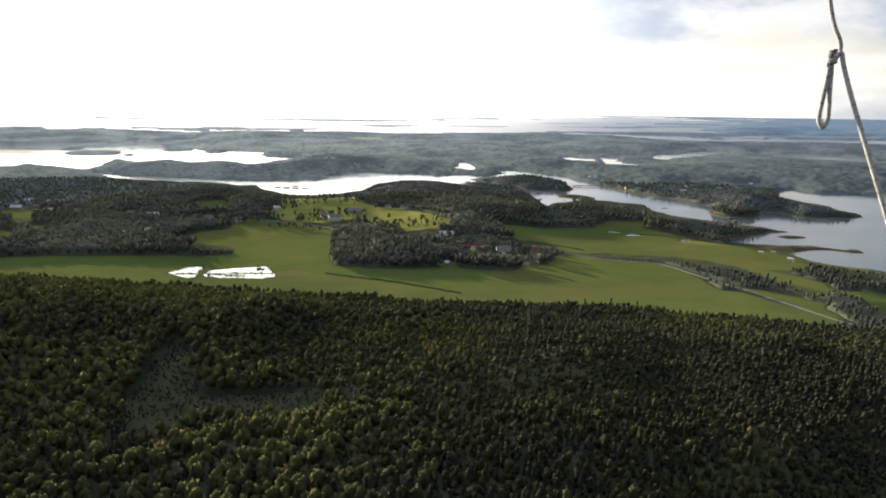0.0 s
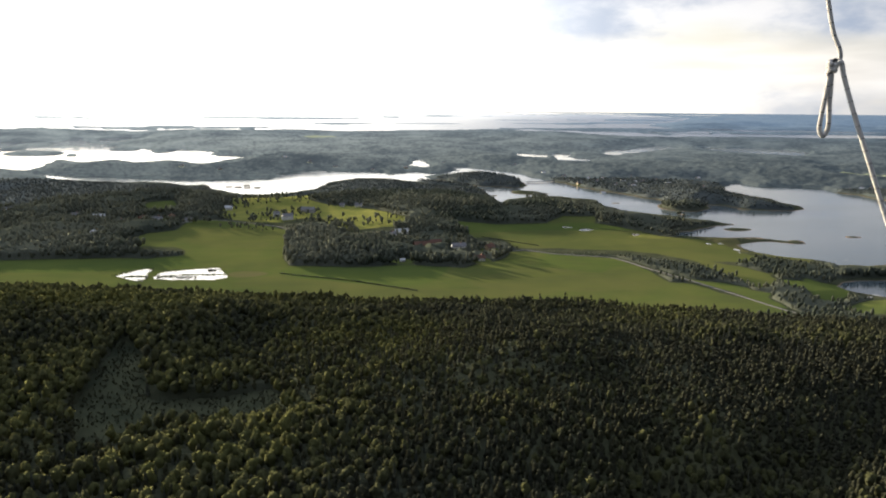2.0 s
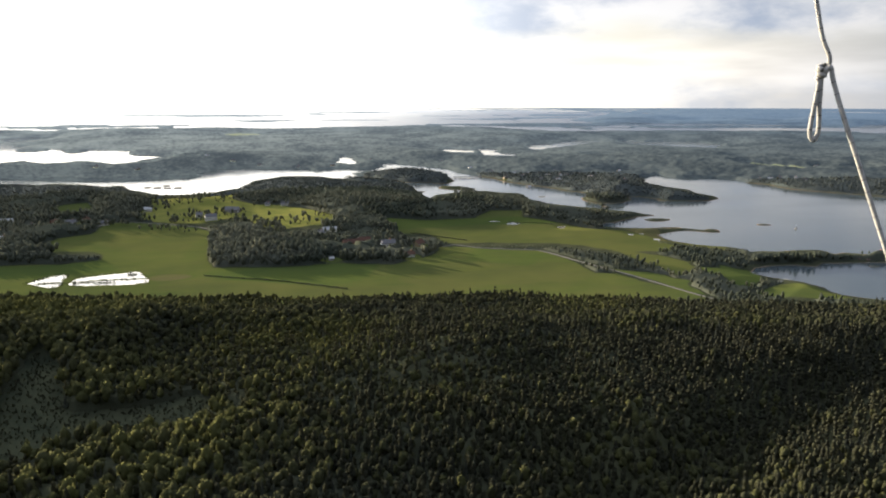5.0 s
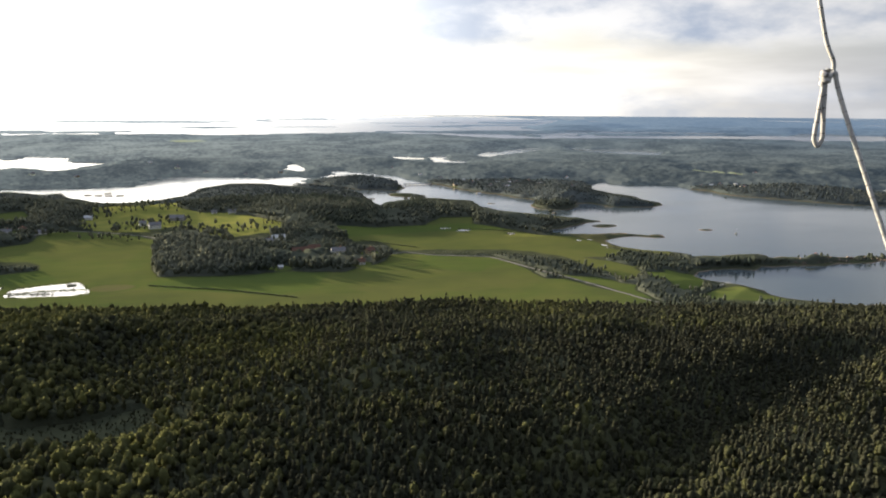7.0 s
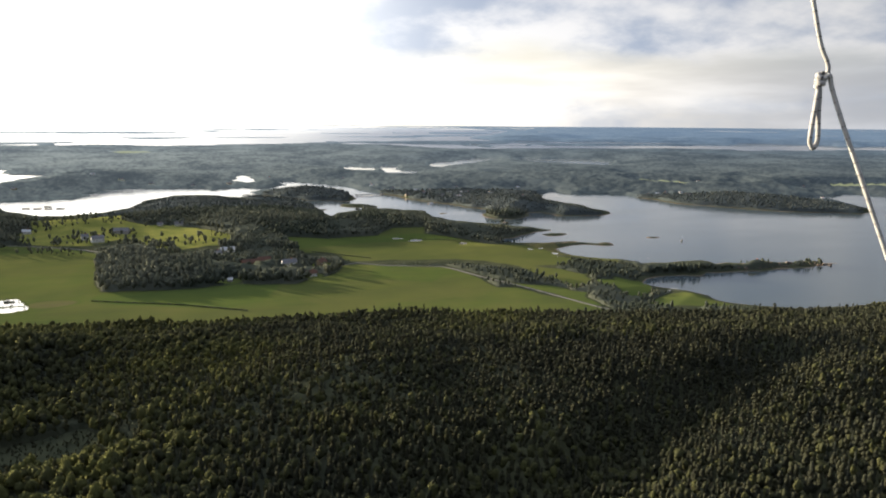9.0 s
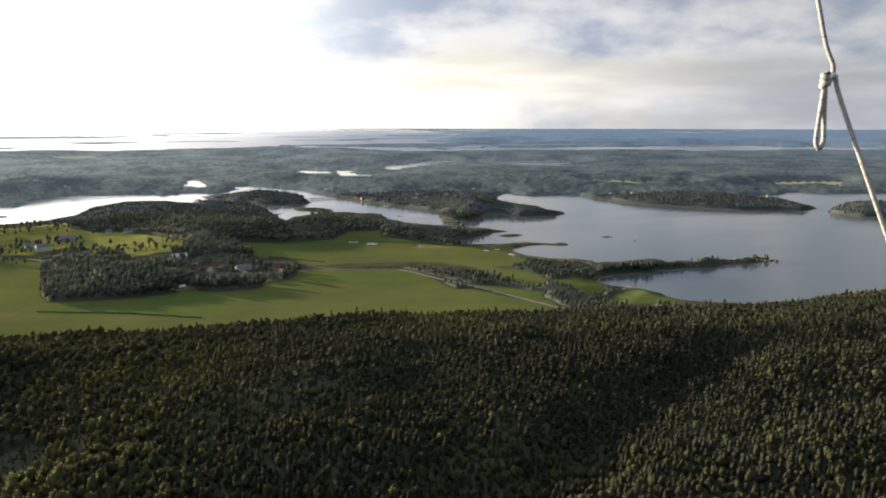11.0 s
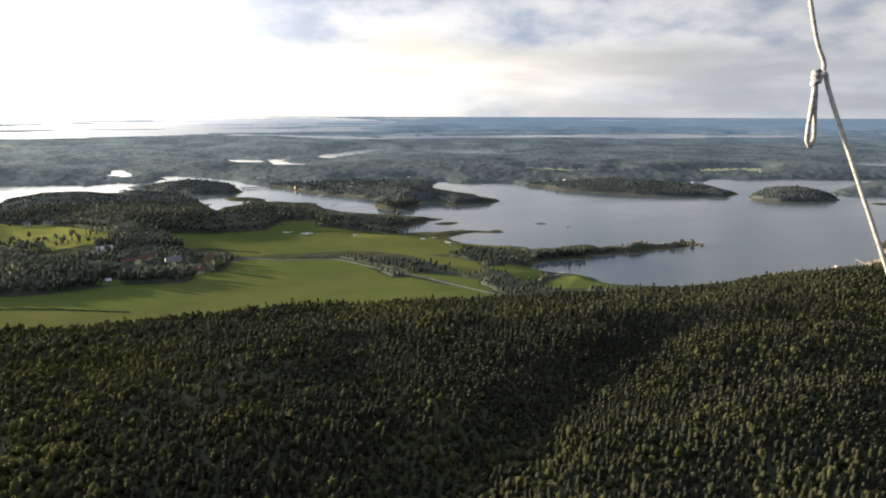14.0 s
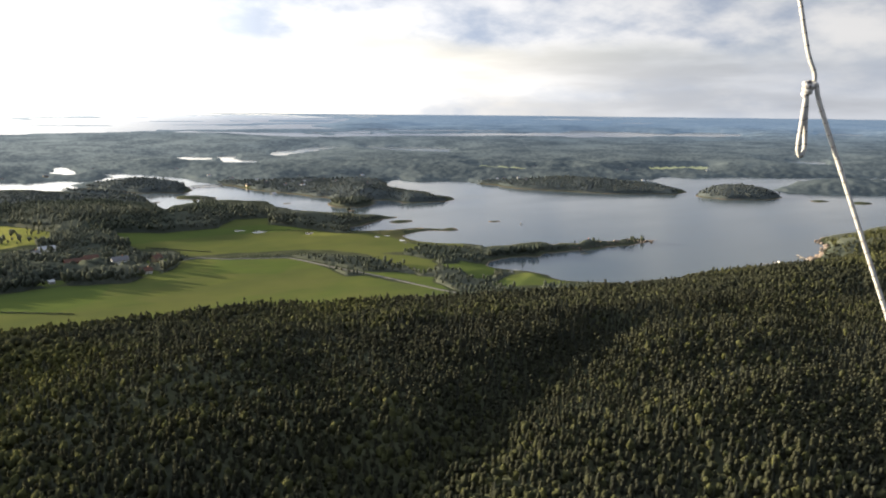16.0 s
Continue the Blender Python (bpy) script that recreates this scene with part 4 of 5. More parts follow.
def wood(name, shapes, x, y, z, scale, seed, mats, label, soft=False, stretch=1.0):
    """Many trees joined into one stuff object."""
    if not len(x):
        return
    r = np.random.RandomState(seed)
    pick = r.randint(0, len(shapes), len(x))
    turn = r.rand(len(x)) * 2 * math.pi
    tall = scale * stretch * (0.95 + 0.45 * r.rand(len(x)))
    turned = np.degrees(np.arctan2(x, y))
    # crowns painted paler towards the sun for haze and glare, darker away
    glare_lift = np.where(np.hypot(x, y) < 620, 0.62 * smooth(28, -14, turned) - 0.36, 0.55 * smooth(30, -25, turned) - 0.20)
    vary = np.clip(0.45 + glare_lift + 0.9 * fbm(x, y, 90.0, 3, 11.0) + 0.18 * r.normal(size=len(x)), 0, 1)
    shrink = np.interp(np.hypot(x, y), TRUE_TABLE, R_TABLE) / np.maximum(np.hypot(x, y), 1)
    dx, dy, dz = drawn(x, y, z)
    vv, ff, mm, aa, base = [], [], [], [], 0
    for k, (v, f, m) in enumerate(shapes):
        sel = np.nonzero(pick == k)[0]
        if not len(sel):
            continue
        c, q = np.cos(turn[sel])[:, None], np.sin(turn[sel])[:, None]
        wide, high = (scale[sel] * shrink[sel])[:, None], (tall[sel] * shrink[sel])[:, None]
        px = (v[None, :, 0] * c - v[None, :, 1] * q) * wide + dx[sel][:, None]
        py = (v[None, :, 0] * q + v[None, :, 1] * c) * wide + dy[sel][:, None]
        pz = v[None, :, 2] * high + dz[sel][:, None]
        vv.append(np.stack([px, py, pz], -1).reshape(-1, 3))
        ff.append((f[None] + base + (np.arange(len(sel)) * len(v))[:, None, None]).reshape(-1, 3))
        mm.append(np.tile(m, len(sel)))
        aa.append(np.repeat(vary[sel], len(v)))
        base += len(sel) * len(v)
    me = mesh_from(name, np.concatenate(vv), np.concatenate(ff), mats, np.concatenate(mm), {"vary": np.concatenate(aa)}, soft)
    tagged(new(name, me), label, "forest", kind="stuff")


def scatter(step, near, far, seed, grow=0.0):
    """Jittered places between two distances in front of the camera, with what the plan says of them."""
    r = np.random.RandomState(seed)
    if grow:
        rows = [near]
        while rows[-1] < far:
            rows.append(rows[-1] * (1 + grow))
        x, y = [], []
        for d in rows:
            a = np.arange(-41.5, 71.5, math.degrees(grow))
            a = a + r.rand(len(a)) * math.degrees(grow)
            q = d * (1 + grow * (r.rand(len(a)) - 0.5))
            x.append(q * np.sin(np.radians(a))), y.append(q * np.cos(np.radians(a)))
        x, y = np.concatenate(x), np.concatenate(y)
    else:
        gx, gy = np.meshgrid(np.arange(-far, far, step), np.arange(0, far, step))
        x = gx.ravel() + (r.rand(gx.size) - 0.5) * step * 0.95
        y = gy.ravel() + (r.rand(gx.size) - 0.5) * step * 0.95
        a, d = np.degrees(np.arctan2(x, y)), np.hypot(x, y)
        keep = (a > -41) & (a < 71) & (d > near) & (d < far)
        x, y = x[keep], y[keep]
    land, shore, field, tint = plan(x, y)
    return x, y, land, shore, field


ROAD_POINTS = np.concatenate([np.stack([np.interp(np.linspace(0, len(p) - 1, 90), np.arange(len(p)), np.array(p, float)[:, k]) for k in (0, 1)], 1) for _, p, _, _ in ROADS])


def off_road(x, y, gap):
    clear = np.ones(len(x), bool)
    near = (np.hypot(x, y) < 1150) & (np.hypot(x, y) > 450)
    q = np.stack([x[near], y[near]], 1)
    if len(q):
        d = np.full(len(q), 1e9)
        for p in ROAD_POINTS:
            d = np.minimum(d, (q[:, 0] - p[0]) ** 2 + (q[:, 1] - p[1]) ** 2)
        clear[near] = d > gap * gap
    return clear


def fitting(x, y, z, scale, high=11.5):
    """Tree sizes for the woods that border open ground: trees are lower towards a far edge, and none stand where even a low one would reach past it."""
    out = np.zeros(len(x))
    for k in (1.0, 0.7, 0.45, 0.25):
        good = np.ones(len(x), bool)
        for part_of in (0.35, 0.7, 1.0):
            far = EYE / (EYE - np.clip(z + high * scale * k * part_of, 0, 120))
            good &= (shore_at(x * far, y * far) > -3.0) & (meadow_at(x * far, y * far)[0] < 14.0) | (domed(x, y) > 0.3)
        out = np.where((out == 0) & good, scale * k, out)
    return out


LEAFY = [broadleaf_shape(k, 4, 40, FINE) for k in range(8)]
LEAFY_MID = [broadleaf_shape(20 + k, 3, 6, trunk=False) for k in range(8)]
PINES = [pine_shape(40 + k, 4, 38) for k in range(6)]
PINES_MID = [pine_shape(50 + k, 3, 5, False) for k in range(6)]
SPRUCES = [spruce_shape(60 + k, 5, 8) for k in range(4)]
SPRUCES_MID = [spruce_shape(70 + k, 4, 7, False) for k in range(4)]
CLUMPS = [round_shape(80 + k, 0, 0, OCTA) for k in range(8)]
ROUND = [round_shape(90 + k, 1, 6, ICO) for k in range(8)]

TREE_KINDS = (("birch_tree", LEAFY, BROADLEAF, "broadleaf tree with an olive green evening-lit crown in dense forest"),
              ("pine_tree", PINES, PINE, "slender pine tree with a ragged dull green crown in dense forest"),
              ("spruce_tree", SPRUCES, SPRUCE, "dark pointed spruce tree standing in dense forest"))


def kinds_of(x, y, seed):
    """Which kind grows where: broadleaf in the west, more pine and spruce to the east, in patches."""
    r = np.random.RandomState(seed)
    turn = np.degrees(np.arctan2(x, y))
    leafy = 0.20 + 0.62 * smooth(15, -25, turn) + 0.55 * fbm(x, y, 120.0, 3, 6.0)
    dark = 0.14 + 0.8 * fbm(x, y, 100.0, 3, 21.0)
    a = r.rand(len(x))
    return np.where(a < leafy, 0, np.where(r.rand(len(x)) < dark, 2, 1))


x, y, z, shore, field = scatter(2.95, 188.0, 1200.0, 1)
edge = np.interp(np.degrees(np.arctan2(x, y)), EDGE[0], EDGE[1])
d = np.hypot(x, y)
keep = (d < edge * 0.93) & (shore > 4) & (field < 0.5) | (d < edge * 0.93) & (shore > 4) & (d > 400) & (d < edge * 0.93)
inside_clearing = inside(x, y, CLEARING, 60.0) > 0
keep &= ~inside_clearing
x, y, z, d = x[keep], y[keep], z[keep], d[keep]
kind = kinds_of(x, y, 2)
kind = np.where((d > np.interp(np.degrees(np.arctan2(x, y)), EDGE[0], EDGE[1]) * 0.70) & (np.random.RandomState(41).rand(len(x)) < 0.8), 0, kind)
west = smooth(8, -18, np.degrees(np.arctan2(x, y)))
keep = (kind > 0) | (np.random.RandomState(24).rand(len(x)) > 0.30 * west)
x, y, z, d, kind, west = x[keep], y[keep], z[keep], d[keep], kind[keep], west[keep]
size = (0.50 + 0.26 * np.random.RandomState(3).rand(len(x))) * np.where(kind == 0, 0.95 + 0.30 * west, 0.92) * (1 + 0.28 * fbm(x, y, 60.0, 2, 9.0))
single = (d < 222) & (np.abs(x - 60) < 190)
order = np.nonzero(single)[0][np.argsort(d[single])][:300]
single = np.zeros(len(x), bool)
single[order] = True
for k, (name, shapes, mat, label) in enumerate(TREE_KINDS):
    for band, chosen, low, high in (("near", shapes, 0, 265), ("mid", (LEAFY_MID, PINES_MID, SPRUCES_MID)[k], 265, 2000)):
        sel = (kind == k) & ~single & (d >= low) & (d < high)
        wood(name.replace("_tree", "_forest"), chosen, x[sel], y[sel], z[sel], size[sel], 10 + k, [BARK, mat], "dense " + name.replace("_tree", "") + " forest covering the hill below", True)

# low scrub in the clearing
cx, cy = np.random.RandomState(16).uniform(-145, -40, 3000), np.random.RandomState(17).uniform(245, 365, 3000)
keep = (inside(cx, cy, CLEARING, 60.0) > 0)
cz = plan(cx[keep], cy[keep])[0]
wood("clearing_scrub", LEAFY_MID, cx[keep], cy[keep], cz - 0.5, 0.10 + 0.14 * np.random.RandomState(18).rand(int(keep.sum())), 35, [BARK, PINE], "low dark scrub in a forest clearing")

# the woods beyond the fields
x2, y2, z2, shore2, field2 = scatter(4.2, 500.0, 1150.0, 4)
edge2 = np.interp(np.degrees(np.arctan2(x2, y2)), EDGE[0], EDGE[1])
bare = (x2 > 505) & (x2 < 645) & (y2 > 570) & (y2 < 645) & (np.random.RandomState(19).rand(len(x2)) > 0.22)
keep = ~bare & (np.hypot(x2, y2) > edge2 * 0.93) & (shore2 > 5) & (field2 < -1.0) & off_road(x2, y2, 6.0)
x2, y2, z2 = x2[keep], y2[keep], z2[keep]
kind2 = kinds_of(x2, y2, 5)
kind2 = np.where(np.random.RandomState(15).rand(len(x2)) < 0.93, 0, kind2)
size2 = (0.52 + 0.34 * np.random.RandomState(6).rand(len(x2))) * np.where((x2 > 505) & (y2 < 645) & (y2 > 570), 0.45, 1.0) * (1 + 0.25 * fbm(x2, y2, 40.0, 3, 5.0))
# low bushes beside the farm road and the shore meadows
bushes = (x2 > 140) & (x2 < 400) & (y2 < 745)
size2 = size2 * np.where(bushes, np.where(np.random.RandomState(44).rand(len(x2)) < 0.40, 0.0, 0.60), 1.0)
yard_wood = inside(x2, y2, YARD_WOOD, 60.0) > 0
size2 = np.where(yard_wood, size2 * np.where(np.random.RandomState(23).rand(len(x2)) < 0.42, 0.0, 0.66), size2)
size2 = fitting(x2, y2, z2, size2, 15.0)
for k, (name, shapes, mat, label) in enumerate(TREE_KINDS):
    headland = (x2 > 640) & (y2 < 560)
    sel = (kind2 == k) & (size2 > 0) & headland
    wood("headland_" + name.replace("_tree", "_wood"), (LEAFY_MID, PINES_MID, SPRUCES_MID)[k], x2[sel], y2[sel], z2[sel], size2[sel], 25 + k, [BARK, (BROADLEAF, BROADLEAF, PINE)[k]], "mixed woods on the granite headland")
    for near_wood in (True, False):
        sel = (kind2 == k) & (size2 > 0) & ~headland & ((np.hypot(x2, y2) < 840) == near_wood)
        wood(name.replace("_tree", "_wood"), (ROUND if near_wood else CLUMPS, PINES_MID, SPRUCES_MID)[k], x2[sel], y2[sel], z2[sel], size2[sel], 20 + k, [BARK, (HAZED_LEAF, HAZED_PINE, HAZED_PINE)[k]],
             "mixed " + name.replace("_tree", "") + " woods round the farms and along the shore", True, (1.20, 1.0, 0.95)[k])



def canopy_roof(name, rows, turns, mat, high, label):
    """The closed roof of leaves between the crowns that stand out of it; under open ground it sinks away."""
    rr, aa = np.meshgrid(rows, np.radians(turns), indexing="ij")
    cx, cy = (rr * np.sin(aa)).ravel(), (rr * np.cos(aa)).ravel()
    land, shore, field, _ = plan(cx, cy)
    wooded = smooth(5, 11, shore) * smooth(1, 4, -field) * smooth(1, 4, -inside(cx, cy, CLEARING, 60.0)) * off_road(cx, cy, 6.0)
    roof = high * (1 + 0.9 * fbm(cx, cy, 60.0, 2, 9.0) + 0.20 * fbm(cx, cy, 30.0, 2, 4.0) + 0.30 * fbm(cx, cy, 9.0, 1, 2.0))
    roof = roof * np.where((cx > 140) & (cx < 400) & (cy < 745), 0.35, 1.0)
    hill = cx ** 2 + cy ** 2 < np.interp(np.degrees(np.arctan2(cx, cy)), EDGE[0], EDGE[1]) ** 2 * 0.92
    roof = roof * np.where(hill & (high > 4), 0.5, 1.0)
    lift = np.ones(len(cx))
    beyond = cx ** 2 + cy ** 2 > np.interp(np.degrees(np.arctan2(cx, cy)), EDGE[0], EDGE[1]) ** 2 * 0.87
    lift[beyond] = np.clip(fitting(cx[beyond], cy[beyond], land[beyond], np.full(int(beyond.sum()), 0.7)) / 0.7, 0, 1)
    cz = land + roof * wooded * lift - 3.0 * (smooth(0.5, 0.1, wooded * lift))
    n, m = len(rows), len(turns)
    i, j = np.meshgrid(np.arange(n - 1), np.arange(m - 1), indexing="ij")
    i, j = i.ravel(), j.ravel()
    quads = np.stack([i * m + j, i * m + j + 1, (i + 1) * m + j + 1, (i + 1) * m + j], 1)[:, ::-1]
    me = mesh_from(name, np.stack([cx, cy, cz], 1), quads, [mat], None, {"vary": np.clip(0.35 + 0.8 * fbm(cx, cy, 90.0, 3, 11.0), 0, 1)}, True)
    tagged(new(name, me), label, "forest", kind="stuff")


canopy_roof("forest_roof", np.concatenate([np.arange(176.0, 330.0, 2.2), np.arange(330.0, 560.0, 3.0)]), np.arange(-41.0, 71.0, 0.36), UNDERGROWTH, 3.2, "low undergrowth and leaf canopy filling the forest")
canopy_roof("wood_roof", np.arange(500.0, 1150.0, 3.6), np.arange(-41.0, 71.0, 0.26), HAZED_LEAF, 5.0, "closed leaf canopy of the woods round the farms")

# the closed roof of leaves over the hills beyond, and the single crowns that stand out of it
rows = np.arange(1140.0, 1518.0, 5.0)
verts, faces, land = polar(rows, np.arange(-41.0, 71.0, 0.19), True, True, False)
# canopy tone also painted paler towards the sun's bearing, for haze
me = mesh_from("hill_woods", verts, faces, [HAZED_WOOD], None, {"vary": np.clip(0.25 + 0.55 * smooth(30, -25, np.degrees(np.arctan2(verts[:, 0], verts[:, 1]))) + 0.7 * fbm(verts[:, 0], verts[:, 1], 110.0, 4, 11.0), 0, 1)}, True)
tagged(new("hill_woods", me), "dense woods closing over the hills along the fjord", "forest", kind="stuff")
x3, y3, z3, shore3, field3 = scatter(6.5, 1150.0, 1505.0, 7)
keep = (shore3 > 6) & (field3 < -1.0)
x3, y3, z3 = x3[keep], y3[keep], z3[keep]
size3 = fitting(x3, y3, z3, 0.55 + 0.25 * np.random.RandomState(8).rand(len(x3)))
x3, y3, z3, size3 = x3[size3 > 0], y3[size3 > 0], z3[size3 > 0], size3[size3 > 0]
wood("hill_trees", CLUMPS, x3, y3, z3, size3, 30, [BARK, HAZED_CROWN], "dark wooded hills along the fjord", True, 1.0)

# single trees and bushes on the open slopes
r = np.random.RandomState(12)
px, py = r.uniform(-260, 20, 900), r.uniform(830, 1130, 900)
pz, _, pf, _ = plan(px, py)
keep = (pf > 2) & off_road(px, py, 5.0) & (fbm(px, py, 45.0, 2, 3.0) > 0.12)
wood("pasture_trees", ROUND, px[keep], py[keep], pz[keep], 0.3 + 0.5 * r.rand(int(keep.sum())), 33, [BARK, HAZED_LEAF], "scattered bushes and young trees on the sunny pasture slope")
# garden trees round the farmhouses, and single old trees on the pasture
GARDENS = [(-185, 904, 12, 9), (-160, 945, 26, 10), (-122, 978, 20, 8), (-104, 897, 16, 9), (-80, 860, 30, 16), (-61, 812, 26, 12), (-95, 820, 14, 7), (-206, 1069, 9, 6), (-384, 918, 26, 14), (-336, 895, 26, 12),
           (-290, 915, 24, 12), (-250, 893, 16, 8), (-555, 1000, 20, 14), (60, 740, 24, 10), (100, 705, 14, 10), (22, 740, 20, 10)]
gx, gy = [], []
for ex, ey, wide, deep in GARDENS:
    n = int(wide * deep / 9)
    gx.append(ex + wide * 0.6 * r.normal(size=n)), gy.append(ey + deep * 0.6 * r.normal(size=n))
gx, gy = np.concatenate(gx + [np.array([-60.0, -72, -45, -38, -98, -185, -20, -30])]), np.concatenate(gy + [np.array([905.0, 930, 915, 880, 1015, 1010, 890, 940])])
keep = off_road(gx, gy, 5.0)
for hx, hy, wide in YARDS:
    keep &= (np.abs(gx - hx) > 8) | (gy > hy + 8) | (gy < hy - 30)
gx, gy = gx[keep], gy[keep]
wood("garden_trees", ROUND, gx, gy, plan(gx, gy)[0], 0.42 + 0.55 * r.rand(len(gx)), 38, [BARK, HAZED_LEAF], "old garden trees round the farmhouses and on the pasture")
hx = np.concatenate([np.linspace(a, b, 220) for a, b in ((95, 150), (-105, -40), (-40, 15), (222, 330))]) + r.normal(size=880) * 0.5
hy = np.concatenate([np.linspace(a, b, 220) for a, b in ((792, 742), (620, 591), (591, 556), (842, 800))]) + r.normal(size=880) * 0.5
hz = plan(hx, hy)[0]
wood("hedgerow", ROUND, hx, hy, hz - 0.5, 0.09 + 0.07 * r.rand(880), 34, [BARK, HAZED_LEAF], "low hedge and ditch growth between two fields")


# reeds in and round the ponds, and low trees on the end of the causeway
rx, ry = [], []
for ex, ey, wide, deep in REEDS:
    a, q = r.rand(70) * 2 * math.pi, np.sqrt(r.rand(70))
    rx.append(ex + wide * q * np.cos(a)), ry.append(ey + deep * q * np.sin(a))
for outline in HOLLOWS[:2]:
    p = np.array(outline + outline[:1], float)
    t = r.rand(110) * (len(p) - 1)
    rx.append(np.interp(t, np.arange(len(p)), p[:, 0]) + r.normal(size=110) * 1.2), ry.append(np.interp(t, np.arange(len(p)), p[:, 1]) + r.normal(size=110) * 1.2)
rx, ry = np.concatenate(rx), np.concatenate(ry)
wood("pond_reeds", ROUND, rx, ry, np.maximum(plan(rx, ry)[0], POOLS[0][1]) - 0.3, 0.07 + 0.09 * r.rand(len(rx)), 36, [BARK, HAZED_PINE], "dark reeds and low bushes in the meadow pond")
tx = np.concatenate([r.uniform(592, 620, 16), r.uniform(520, 560, 12)])
ty = np.concatenate([r.uniform(594, 602, 16), r.uniform(603, 611, 12)])
wood("causeway_trees", ROUND, tx, ty, np.maximum(plan(tx, ty)[0], 0.2), 0.25 + 0.35 * r.rand(28), 37, [BARK, HAZED_LEAF], "low wind-bent trees on the rocky causeway")


# ---- single trees nearest below ----
def tree_masters():
    masters = []
    for name, shapes, mat, label in TREE_KINDS:
        for v, f, m in shapes[:3]:
            pieces = []
            for piece, code, material_of in (("trunk", 0, BARK), ("crown", 1, mat)):
                sub = f[m == code]
                used = np.unique(sub)
                back_index = np.full(len(v), -1)
                back_index[used] = np.arange(len(used))
                for tone in range(3):
                    pieces.append((piece, tone, mesh_from(name + "_" + piece, v[used], back_index[sub], [material_of], None, {"vary": np.full(len(used), 0.05 + 0.20 * tone)}, False)))
            masters.append((name, label, pieces))
    return masters


MASTERS = tree_masters()
r = np.random.RandomState(14)
for i in order:
    name, label, pieces = MASTERS[kind[i] * 3 + r.randint(3)]
    tone = r.randint(3)
    k = size[i]
    root = thing(name, label, "tree", "trees on the hill below")
    root.matrix_world = pose(x[i], y[i], z[i], 0, 0, r.rand() * 360) @ Matrix.Diagonal((k, k, k * (0.95 + 0.45 * r.rand()), 1))
    for piece, shade, me in pieces:
        if shade == tone:
            ob = new(piece, me)
            ob.parent = root


# ---- houses ----
def house(hx, hy, turn, long, wide, high, walls, roofing, label, name="house", chimney=True, windows=4, rise=0.42, dormer=False):
    base = height_at(hx, hy) - 0.15
    root = thing(name, label, "house" if name != "barn" else "barn", at=pose(hx, hy, base, 0, 0, turn))
    a, b = long / 2, wide / 2
    top = high + wide * rise
    bm = bmesh.new()
    v = [bm.verts.new(p) for p in ((-a, -b, -0.5), (a, -b, -0.5), (a, b, -0.5), (-a, b, -0.5), (-a, -b, high), (a, -b, high), (a, b, high), (-a, b, high), (-a, 0, top), (a, 0, top))]
    for f in ((0, 1, 5, 4), (2, 3, 7, 6), (1, 2, 6, 9, 5), (3, 0, 4, 8, 7), (4, 5, 9, 8), (6, 7, 8, 9), (3, 2, 1, 0)):
        bm.faces.new([v[q] for q in f])
    part("wall", bm, walls, root)
    bm = bmesh.new()
    out, thick = 0.45, 0.22
    slope = wide * rise / b
    for side in (-1, 1):
        e = b + out
        low = high - out * slope
        p = [(-a - out, side * e, low), (a + out, side * e, low), (a + out, 0, top), (-a - out, 0, top)]
        lower, upper = [bm.verts.new((q[0], q[1], q[2] + 0.02)) for q in p], [bm.verts.new((q[0], q[1], q[2] + thick)) for q in p]
        bm.faces.new(lower), bm.faces.new(upper)
        for q in range(4):
            bm.faces.new((lower[q], lower[(q + 1) % 4], upper[(q + 1) % 4], upper[q]))
    bmesh.ops.recalc_face_normals(bm, faces=bm.faces)
    cover = part("roof", bm, roofing, root)
    if chimney:
        part("chimney", box(bmesh.new(), a * 0.25, a * 0.25 + 0.8, -0.4, 0.4, top - 0.9, top + 1.1), BRICK, cover, "brick chimney")
    for side in (-1, 1):
        for q in range(windows):
            wx = -a + long * (q + 0.5) / windows
            if side < 0 and q == windows // 2:
                part("door", box(bmesh.new(), wx - 0.5, wx + 0.5, side * b - 0.05, side * b + 0.05, -0.1, 2.05), TIMBER, root)
                continue
            pane = part("window", box(bmesh.new(), wx - 0.6, wx + 0.6, side * b - 0.05, side * b + 0.05, high * 0.38, high * 0.38 + 1.3), WHITE_BOARD, root)
            part("pane", box(bmesh.new(), wx - 0.48, wx + 0.48, side * b - 0.07, side * b + 0.07, high * 0.38 + 0.12, high * 0.38 + 1.18), GLASS, pane)
    return root


